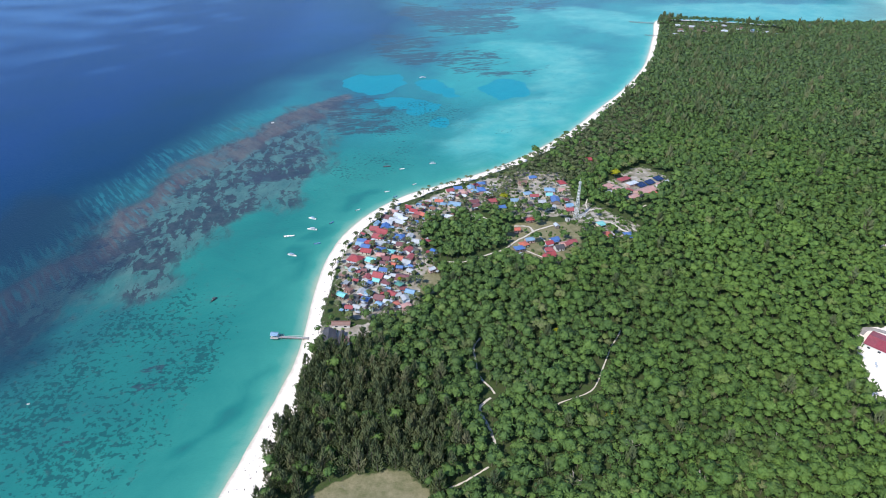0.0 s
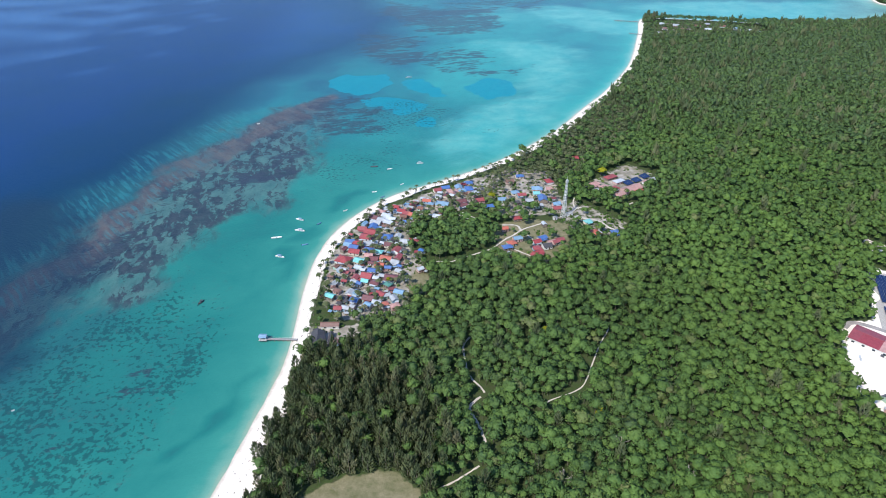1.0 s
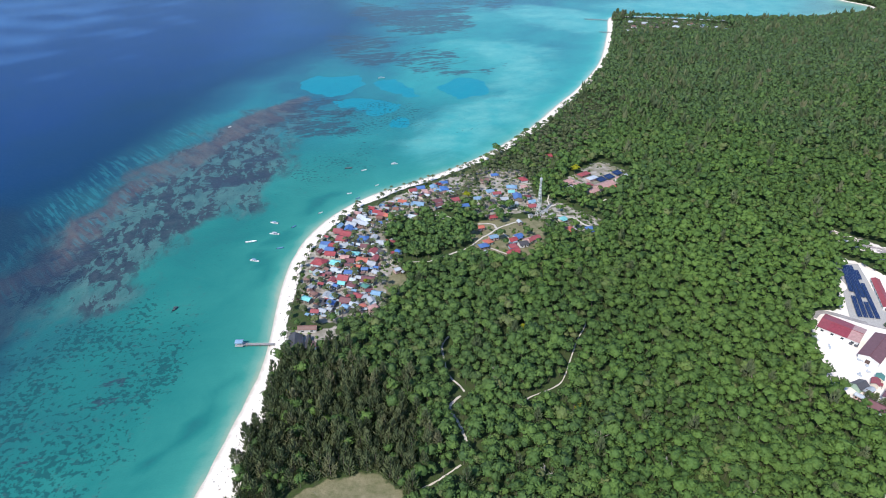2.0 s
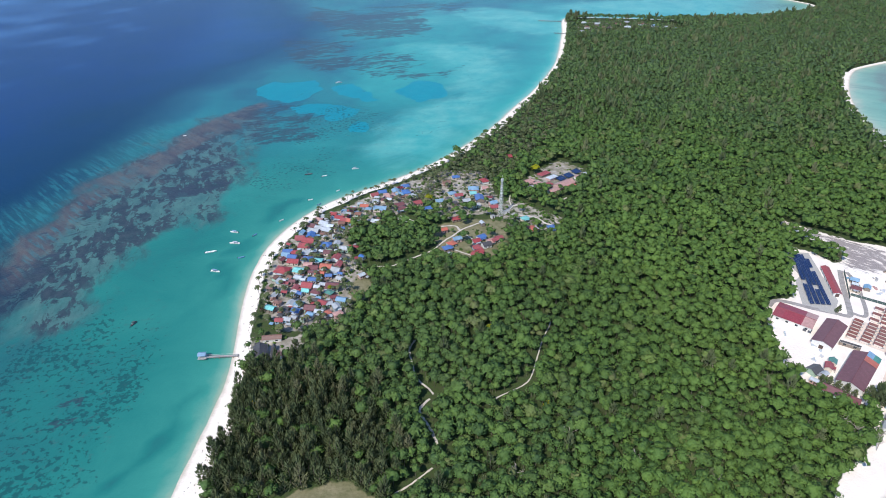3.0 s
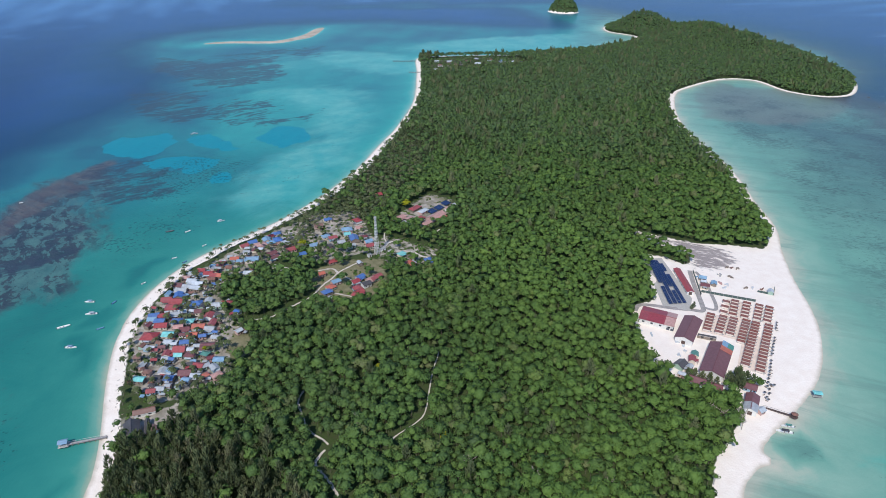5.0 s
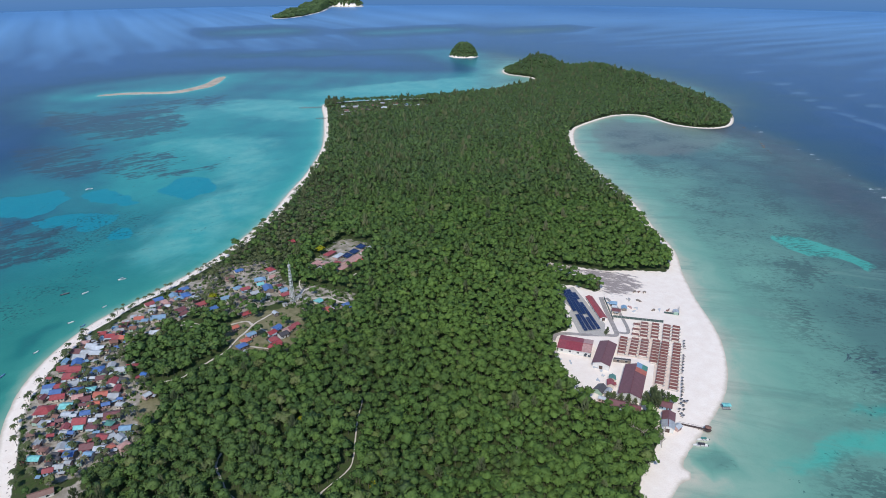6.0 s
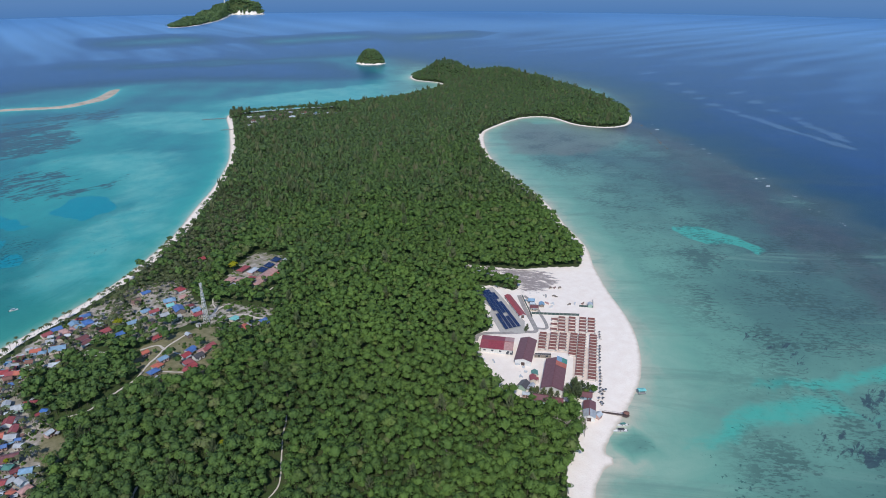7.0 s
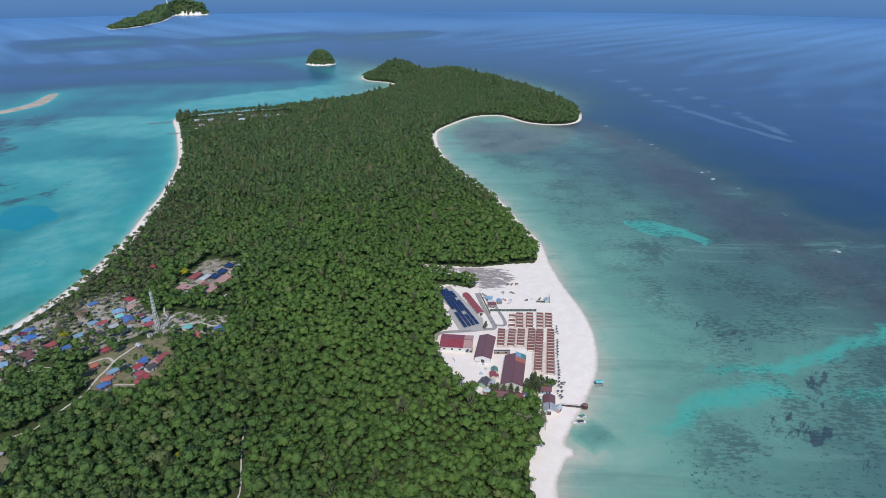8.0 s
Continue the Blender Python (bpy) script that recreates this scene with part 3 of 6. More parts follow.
bommie = smooth(off, 18, 55) * smooth(shelf, 0, 60) * (0.62 + 0.30 * blobs(sxy, [(-180, 260, 130, 90, 20, 1.0), (-60, 560, 60, 40, 40, 0.7), (-40, 700, 80, 60, 40, 0.8)]))
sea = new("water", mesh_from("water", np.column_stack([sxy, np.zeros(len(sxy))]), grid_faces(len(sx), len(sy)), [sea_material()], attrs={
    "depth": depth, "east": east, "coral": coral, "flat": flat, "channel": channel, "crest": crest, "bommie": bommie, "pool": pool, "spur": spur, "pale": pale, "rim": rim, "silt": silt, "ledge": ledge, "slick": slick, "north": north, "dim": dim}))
tagged(sea, "clear tropical sea, turquoise lagoon over reefs and deep blue beyond", "sea", kind="structure")


# ---- far distance: an added glowing backdrop ring, coloured like hazy far sea ----
def horizon_ring():
    k = 96
    a = np.linspace(0, 2 * math.pi, k, endpoint=False)
    v = [(4960 * math.cos(t), 4960 * math.sin(t), z) for z in (-2, 118) for t in a]
    f = [(i, (i + 1) % k, k + (i + 1) % k, k + i) for i in range(k)]
    n = Nodes("far_haze_glow", 0.9, 0.0, 0.0)
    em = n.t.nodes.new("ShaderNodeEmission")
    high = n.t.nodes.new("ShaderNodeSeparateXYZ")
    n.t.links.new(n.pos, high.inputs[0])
    # haze put into the glow: paler towards the ring's top
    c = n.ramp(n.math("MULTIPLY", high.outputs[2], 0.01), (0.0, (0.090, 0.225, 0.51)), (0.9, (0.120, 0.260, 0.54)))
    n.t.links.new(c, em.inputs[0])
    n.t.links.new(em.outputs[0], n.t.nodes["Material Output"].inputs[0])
    return tagged(new("backdrop", mesh_from("backdrop", v, f, [n.m])), "glowing pale blue backdrop ring standing in for far hazy sea", "backdrop", kind="structure")


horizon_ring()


# ---- houses in plan: x, y, roof, length ----
BEACH_ROW = [
    (-54, 432, "red", 6.2), (-46, 434, "blue", 6.2), (-47, 426, "red", 7.9), (-50, 419, "red", 8.6), (-62, 413, "blue", 6),
    (-63, 408, "sky", 5.1), (-56, 410, "red", 6.4), (-58, 404, "blue", 5.9), (-57, 398, "red", 7.1), (-48, 409, "grey", 5.5),
    (-43, 410, "pale", 4.2), (-47, 399, "blue", 6.2), (-39, 396, "teal", 5.4), (-34, 418, "blue", 6.9), (-30, 412, "dark", 4.2),
    (-32, 406, "maroon", 5.5), (-26, 398, "red", 5.8), (-46, 392, "pink", 5.3), (-42, 387, "maroon", 5.7), (-33, 387, "orange", 7.3),
]
MIDDLE_ROW = [
    (-24, 388, "red", 5.7), (-64, 387, "red", 9), (-52, 384, "teal", 6.5), (-20, 410, "grey", 5.9), (-12, 411, "red", 3.8),
    (-36, 453, "pale", 6.8), (-32, 446, "pale", 6.8), (-34, 441, "pale", 6.7), (-44, 441, "grey", 7.2), (-40, 446, "grey", 5.4),
    (-46, 450, "maroon", 5.9), (-41, 460, "pink", 5.5), (-37, 466, "grey", 4.7), (-29, 468, "red", 5.1), (-24, 461, "red", 6),
    (-20, 456, "red", 5), (-15, 453, "orange", 5.5), (-14, 474, "red", 6.1), (-3, 478, "orange", 6.2), (10, 472, "sky", 9.4),
    (5, 450, "pale", 5.9),
]
SOUTH_ROW = [
    (-52, 375, "pale", 4.8), (-37, 378, "orange", 5.6), (-26, 382, "grey", 5.6), (-31, 375, "blue", 4), (-42, 371, "blue", 5.1),
    (-45, 364, "red", 6.6), (-46, 358, "teal", 4.2), (-28, 361, "maroon", 7.7), (-39, 355, "maroon", 5.7), (-30, 353, "green", 4.6),
    (-56, 371, "maroon", 3.6), (-22, 344, "sky", 5.6), (-50, 344, "sky", 5.3), (-51, 336, "blue", 4.8), (-55, 345, "grey", 4.5),
    (-58, 340, "dark", 3.7), (-68, 342, "teal", 5.6), (-61, 328, "red", 4.4), (-56, 328, "grey", 4.4), (-42, 338, "maroon", 6.3),
    (-34, 342, "red", 5.6), (-36, 333, "pale", 5.1),
]
NORTH_ROW = [
    (-30, 341, "grey", 3.7), (-25, 337, "grey", 4.8), (-31, 331, "orange", 4.4), (-24, 329, "pink", 5.1), (-27, 348, "maroon", 3.8),
    (-8, 372, "pale", 3.9), (-7, 396, "blue", 3.7), (13, 504, "blue", 6.4), (25, 504, "sky", 6.4), (19, 497, "pink", 8.8),
    (6, 500, "red", 5.9), (35, 514, "blue", 5), (34, 500, "blue", 6.9), (29, 497, "sky", 4.9), (40, 493, "pale", 7.3),
    (26, 476, "maroon", 7.1), (27, 469, "maroon", 6.1), (42, 478, "red", 6.7), (49, 466, "blue", 6.1),
]
INLAND_ROW = [
    (82, 526, "blue", 6.2), (72, 516, "brown", 6.1), (107, 514, "red", 6.7), (94, 498, "sky", 8), (92, 489, "teal", 4.9),
    (96, 479, "blue", 8.7), (74, 492, "sky", 5.9), (79, 487, "red", 6.3), (91, 467, "grey", 5.2), (84, 476, "grey", 5.7),
    (61, 479, "sky", 5.7), (73, 473, "dark", 4.8), (70, 445, "red", 5.9), (58, 428, "orange", 4.4), (90, 434, "pale", 3.6),
    (105, 498, "pink", 6), (105, 479, "maroon", 4.8), (106, 469, "sky", 5.7), (105, 461, "red", 6.1), (141, 567, "red", 6.2),
]
HAMLET_ROW = [
    (66, 412, "sky", 6), (61, 406, "orange", 5.5), (57, 400, "blue", 6.3), (58, 390, "grey", 3.7), (85, 412, "blue", 6),
    (80, 407, "red", 5.5), (79, 398, "red", 5.4), (79, 391, "red", 5.8), (76, 387, "red", 4.9), (87, 401, "dark", 5.9),
    (91, 406, "pink", 4.7), (94, 406, "red", 4.3), (98, 409, "red", 5.6), (128, 420, "orange", 7.1), (126, 438, "teal", 5.5),
    (144, 419, "blue", 7.6), (-72, 306, "dark", 2.5), (-59, 294, "brown", 4.8),
]
SCHOOL_ROW = [
    (165, 521.5, "red", 8.6), (146, 506.5, "pink", 8.8), (170.4, 512.4, "pale", 7.6), (154.4, 501, "pink", 5.6), (161, 497.5, "red", 8.8),
    (164.5, 486, "pink", 8.4), (177.5, 497, "pink", 13.5), (184, 491, "orange", 5.6), (196, 511, "pink", 6.2), (146, 494, "pale", 4.4),
    (203.5, 516.5, "pale", 3.6),
]
VILLAGE_ROWS = BEACH_ROW + MIDDLE_ROW + SOUTH_ROW + NORTH_ROW + INLAND_ROW + HAMLET_ROW



def infill():
    """Further small houses in the crowded part of the village."""
    g = np.random.default_rng(14)
    crowd = [(-70, 336), (-73, 380), (-62, 425), (-40, 462), (-14, 478), (30, 512), (40, 500), (10, 482), (-12, 455), (-26, 430), (-17, 405), (-22, 372), (-18, 332), (-50, 326)]
    taken = [(x, y, 0.58 * w) for x, y, c, w in VILLAGE_ROWS]
    out = []
    for x, y in g.uniform((-76, 322), (42, 514), (5000, 2)):
        l = g.uniform(2.7, 5.2)
        if inside(np.array([[x, y]]), crowd)[0] and all(math.hypot(x - a, y - b) > r + 0.5 * l + 0.3 for a, b, r in taken):
            taken.append((x, y, 0.5 * l))
            out.append((x, y, l))
    return out[:52]


INFILL = infill()
BUILT = np.array([(x, y, 0.5 * w) for x, y, c, w in VILLAGE_ROWS + SCHOOL_ROW] + [(x, y, 0.45 * w) for x, y, w in INFILL])


def clear_of_houses(xy, gap):
    ok = np.ones(len(xy), bool)
    for x, y, r in BUILT:
        ok &= np.hypot(xy[:, 0] - x, xy[:, 1] - y) > r + gap
        d = math.hypot(x, y)
        ok &= np.hypot(xy[:, 0] - x + 4.5 * x / d, xy[:, 1] - y + 4.5 * y / d) > r + gap * 0.6
    return ok


# ---- vegetation ----
rng = np.random.default_rng(7)


def lump(sides, r, h, g):
    """A ragged cap of leaves: a ring and a tip, open below."""
    a = np.sort(g.uniform(0, 2 * math.pi, sides))
    rr = r * g.uniform(0.75, 1.25, sides)
    v = np.column_stack([np.cos(a) * rr, np.sin(a) * rr, -h * g.uniform(0.2, 0.7, sides)])
    v = np.vstack([v, [g.normal(0, r * 0.15), g.normal(0, r * 0.15), h * 0.6]])
    return v, np.array([(i, (i + 1) % sides, sides) for i in range(sides)])


def join(pieces):
    v, f, n = [], [], 0
    for a, b in pieces:
        v.append(a), f.append(np.asarray(b) + n)
        n += len(a)
    return np.vstack(v), np.vstack(f)


def turn_to(v, d):
    q = Vector((0, 0, 1)).rotation_difference(Vector(d)).to_matrix()
    return v @ np.array(q).T


def stem(r0, r1, h, sides, lean=(0, 0)):
    a = np.arange(sides) * 2 * math.pi / sides
    c = np.column_stack([np.cos(a), np.sin(a)])
    v = np.vstack([np.column_stack([c * r0, np.zeros(sides)]), np.column_stack([c * r1 + np.array(lean), np.full(sides, h)])])
    f = []
    for i in range(sides):
        j = (i + 1) % sides
        f += [(i, j, sides + j), (i, sides + j, sides + i)]
    return v, np.array(f)


def inner_crown(sides, rings, g):
    """The dense inner leaves of a crown: an uneven dome, open below."""
    v, f = [], []
    for k in range(rings):
        lift = math.radians(-18 + 75 * k / rings)
        for i in range(sides):
            a = 2 * math.pi * (i + 0.5 * (k % 2)) / sides
            r = g.uniform(0.56, 0.80)
            v.append((r * math.cos(a) * math.cos(lift), r * math.sin(a) * math.cos(lift), r * 0.95 * math.sin(lift) + 0.04))
    v.append((g.normal(0, 0.08), g.normal(0, 0.08), g.uniform(0.62, 0.80)))
    for k in range(rings - 1):
        for i in range(sides):
            a, b = k * sides + i, k * sides + (i + 1) % sides
            f += [(a, b, b + sides), (a, b + sides, a + sides)]
    top = (rings - 1) * sides
    f += [(top + i, top + (i + 1) % sides, len(v) - 1) for i in range(sides)]
    return np.array(v), np.array(f)


def broad_crown(clumps, sides, core, g):
    """Uneven dome of leaf clumps on limbs; unit: radius 1, crown centre at 0."""
    out = [inner_crown(*core, g)]
    lobes = [(g.normal(0, 0.24, 2), g.uniform(0.64, 0.88), g.uniform(-0.10, 0.20)) for _ in range(5)]
    for k in range(clumps):
        (cx, cy), r, cz = lobes[k % 5]
        u, t = g.uniform(-0.25, 1), g.uniform(0, 2 * math.pi)
        s = math.sqrt(max(0, 1 - u * u))
        d = np.array([s * math.cos(t), s * math.sin(t), u * 0.85])
        v, f = lump(sides, 0.31 * (36 / clumps)**0.42 * g.uniform(0.7, 1.3), 0.26, g)
        out.append((turn_to(v, d + g.normal(0, 0.16, 3)) + d * r * g.uniform(0.88, 1.07) + (cx, cy, cz), f))
    return join(out)


def pine_crown(clumps, sides, g):
    """Feathery casuarina: drooping sprays in a narrow, ragged cone; base at 0, top at 1."""
    out = []
    for k in range(clumps):
        z = (k + 0.5) / clumps
        r = 0.23 * (1 - z)**0.60 * min(1, 0.45 + 2.5 * z) * g.uniform(0.45, 1.30) + 0.02
        t = k * 2.4 + g.normal(0, 0.4)
        v, f = lump(sides, 0.055 * (64 / clumps)**0.6, 0.20 * (64 / clumps)**0.6, g)
        d = np.array([math.cos(t), math.sin(t), 1.3 + 1.5 * z])
        out.append((turn_to(v, d) + (r * math.cos(t), r * math.sin(t), z * 0.92 + g.normal(0, 0.02)), f))
    return join(out)


def palm_crown(fronds, segs, g):
    """Arching fronds, each a folded strip; unit: frond length 1."""
    out = []
    for k in range(fronds):
        t = k * 2 * math.pi / fronds + g.normal(0, 0.25)
        up = g.uniform(0.1, 0.75)
        v, f = [], []
        for s in range(segs + 1):
            x = s / segs
            w = 0.18 * math.sin(math.pi * min(1, 0.15 + x * 0.85)) + 0.01
            z = up * x - (0.55 + 0.5 * up) * x * x
            for side in (-1, 1):
                v.append((x * 0.95 * math.cos(t) - side * w * math.sin(t), x * 0.95 * math.sin(t) + side * w * math.cos(t), z - 0.06 * (side > 0)))
        for s in range(segs):
            i = 2 * s
            f += [(i, i + 2, i + 3), (i, i + 3, i + 1)]
        out.append((np.array(v), np.array(f)))
    return join(out)


def kinds(make, count, *args):
    return [make(*args, np.random.default_rng(100 + i)) for i in range(count)]


BROAD = [kinds(broad_crown, 16, 62, 4, (8, 2)), kinds(broad_crown, 10, 22, 4, (6, 2)), kinds(broad_crown, 8, 9, 3, (5, 2))]
PINE = [kinds(pine_crown, 6, 110, 3), kinds(pine_crown, 5, 30, 3), kinds(pine_crown, 4, 15, 3)]
PALM = [kinds(palm_crown, 6, 16, 3), kinds(palm_crown, 5, 13, 2), kinds(palm_crown, 4, 8, 1)]


def scatter():
    """Places for trees: a jittered lattice over the wooded land."""
    s = 4.3
    x, y = np.meshgrid(np.arange(-130, 1190, s), np.arange(-20, 1460, s), indexing="ij")
    xy = np.column_stack([x.ravel(), y.ravel()]) + rng.uniform(-0.46 * s, 0.46 * s, (x.size, 2))
    rad = np.hypot(xy[:, 0], xy[:, 1])
    bearing = np.degrees(np.arctan2(xy[:, 0], xy[:, 1]))
    xy = xy[(rad > 120) & (bearing > -45) & (bearing < 85)]
    sd = shore_distance(xy, COAST[::2])
    xy, sd = xy[sd > 5], sd[sd > 5]
    edge = beach_width(xy)
    keep = sd > edge
    for poly, p in ((VILLAGE, 0.30), (MAIN_CLUSTER, 0.55), (INLAND_CLUSTER, 0.66), (HAMLET, 0.86), (TOWER_YARD, 0.84), (SCHOOL_YARD, 1.0), (BEACH_YARD, 1.0), (GLADE, 1.0), (BARE_PLOT, 0.97), (POINT_YARD, 0.82), (RESORT, 1.0)):
        keep &= ~(inside(xy, poly) & (rng.uniform(size=len(xy)) < p))
    for line, w in TRACKS:
        for dy in (0.0, 1.5 * w + 1.2, 2.4 * w + 2.4):
            keep &= line_distance(xy + (0.0, dy), curve_through(line)) > w * 0.5 + (1.5 if w > 1.2 else 0.7)
    keep &= ~((sd < 24) & (xy[:, 0] < 60) & (xy[:, 1] > 316) & (xy[:, 1] < 620) & (rng.uniform(size=len(xy)) < 0.5))
    keep &= clear_of_houses(xy, 1.2)
    for x, y in ((246, 224), (252.5, 215.5), (246.5, 240), (241, 232), (263, 202)):
        keep &= np.hypot(xy[:, 0] - x + 2.5, xy[:, 1] - y + 3.5) > 6.5
    return xy[keep], sd[keep]


TRACKS = [
    ([(23, 299), (18.5, 290), (19.2, 276), (19.5, 268), (22.6, 261), (26.6, 255), (28.4, 251)], 1.2),
    ([(26, 248), (19.7, 241), (21.5, 233), (24.2, 225.5), (25.6, 219), (27, 213)], 1.4),
    ([(22, 202), (15, 197), (9, 193), (3, 190)], 0.9),
    ([(102, 311.5), (110, 306), (101, 290), (94, 276), (85, 257.5), (78, 251), (63, 244.3), (57.6, 239)], 0.9),
    ([(-0.5, 386), (8, 384.5), (15, 384.4), (23, 389), (32, 393.7), (42, 399), (49, 405), (57, 415), (64, 421), (71, 428.5), (80, 434.5), (92, 440.5)], 1.5),
    ([(71, 428.5), (68.3, 437), (57, 438)], 1.8),
    ([(21, 458), (28, 452.6), (34, 445.7)], 2.2),
    ([(26, 460.6), (37, 448.4)], 1.4),
    ([(114, 455), (121.3, 463.6), (127, 466.4)], 2.4),
    ([(121.3, 463.6), (121.5, 474), (125, 485.6)], 1.2),
    ([(123, 448.6), (135.7, 443), (142, 432), (150.5, 424)], 2.0),
    ([(157, 467), (166, 470), (173, 474)], 1.6),
    ([(163, 453), (167, 442)], 1.2),
    ([(62, 400.5), (75, 389.5)], 1.2),
    ([(75, 421), (78.5, 414)], 1.0),
]
CASUARINA_WOOD = [(-95, 150), (-95, 187), (-89, 228), (-84, 276), (-49, 291), (-8, 257), (5, 217), (-1, 150)]
spots, spot_sd = scatter()


def village_palms():
    """Coconut palms that lean over the roofs, in loose clumps."""
    g = np.random.default_rng(52)
    p = g.uniform((-84, 318), (120, 545), (3200, 2))
    crowd = inside(p, VILLAGE) & (wobble(p, 13, 4) > -0.25)
    p = p[crowd]
    p = p[np.array([(np.hypot(x - BUILT[:, 0], y - BUILT[:, 1]) - BUILT[:, 2]).min() > 0.7 for x, y in p])]
    for line, w in TRACKS:
        p = p[line_distance(p, curve_through(line)) > w * 0.5 + 1.0]
    return p[:150]


extra = village_palms()
spots, spot_sd = np.vstack([spots, extra]), np.concatenate([spot_sd, shore_distance(extra, COAST[::2])])
spot_z = ground_z(spots, spot_sd)
dist = np.hypot(spots[:, 0], spots[:, 1])
pine_chance = 0.82 * soft_inside(spots, CASUARINA_WOOD, 12) + 0.04 * blobs(spots, [(330, 820, 230, 120, 55, 1.0), (480, 1060, 180, 100, 20, 0.9)]) * (0.5 + 0.5 * wobble(spots, 40, 5)) + 0.02 * smooth(spots[:, 1], 480, 760) + 0.010
palm_chance = 0.75 * (spot_sd < 75) * smooth(spots[:, 1], 430, 500) * smooth(spots[:, 1], 900, 640) * (spots[:, 0] < 260)
palm_chance = np.maximum(palm_chance, 0.93 * (inside(spots, VILLAGE) | ((spot_sd < 26) & (spots[:, 0] < 60) & (spots[:, 1] > 316) & (spots[:, 1] < 620))))
palm_chance = np.maximum(palm_chance, 0.5 * inside(spots, POINT_YARD) + 0.35 * ((spots[:, 1] > 830) & (spots[:, 1] < 930) & (spots[:, 0] > 600) & (spot_sd < 60)))
roll = rng.uniform(size=len(spots))
roll[-len(extra):] = -1.0
species = np.where(roll < palm_chance, 2, np.where(rng.uniform(size=len(spots)) < pine_chance, 1, 0))
print("trees", len(spots), np.bincount(species))


def tree_rows(which):
    i = np.where(species == which)[0]
    return i[np.argsort(dist[i])]


def sizes(which, n, g):
    """Crown radius, height of the crown's centre or base, and height."""
    if which == 0:
        r = np.minimum(g.lognormal(math.log(2.72), 0.26, n), 4.9)
        return r, r * 0.9 + g.uniform(1.4, 4.6, n), r * g.uniform(0.70, 1.05, n)
    if which == 1:
        h = g.uniform(9, 16, n)
        return h, np.full(n, 0.8), h
    r = g.uniform(2.0, 3.0, n)
    return r, g.uniform(4.0, 7.5, n), r


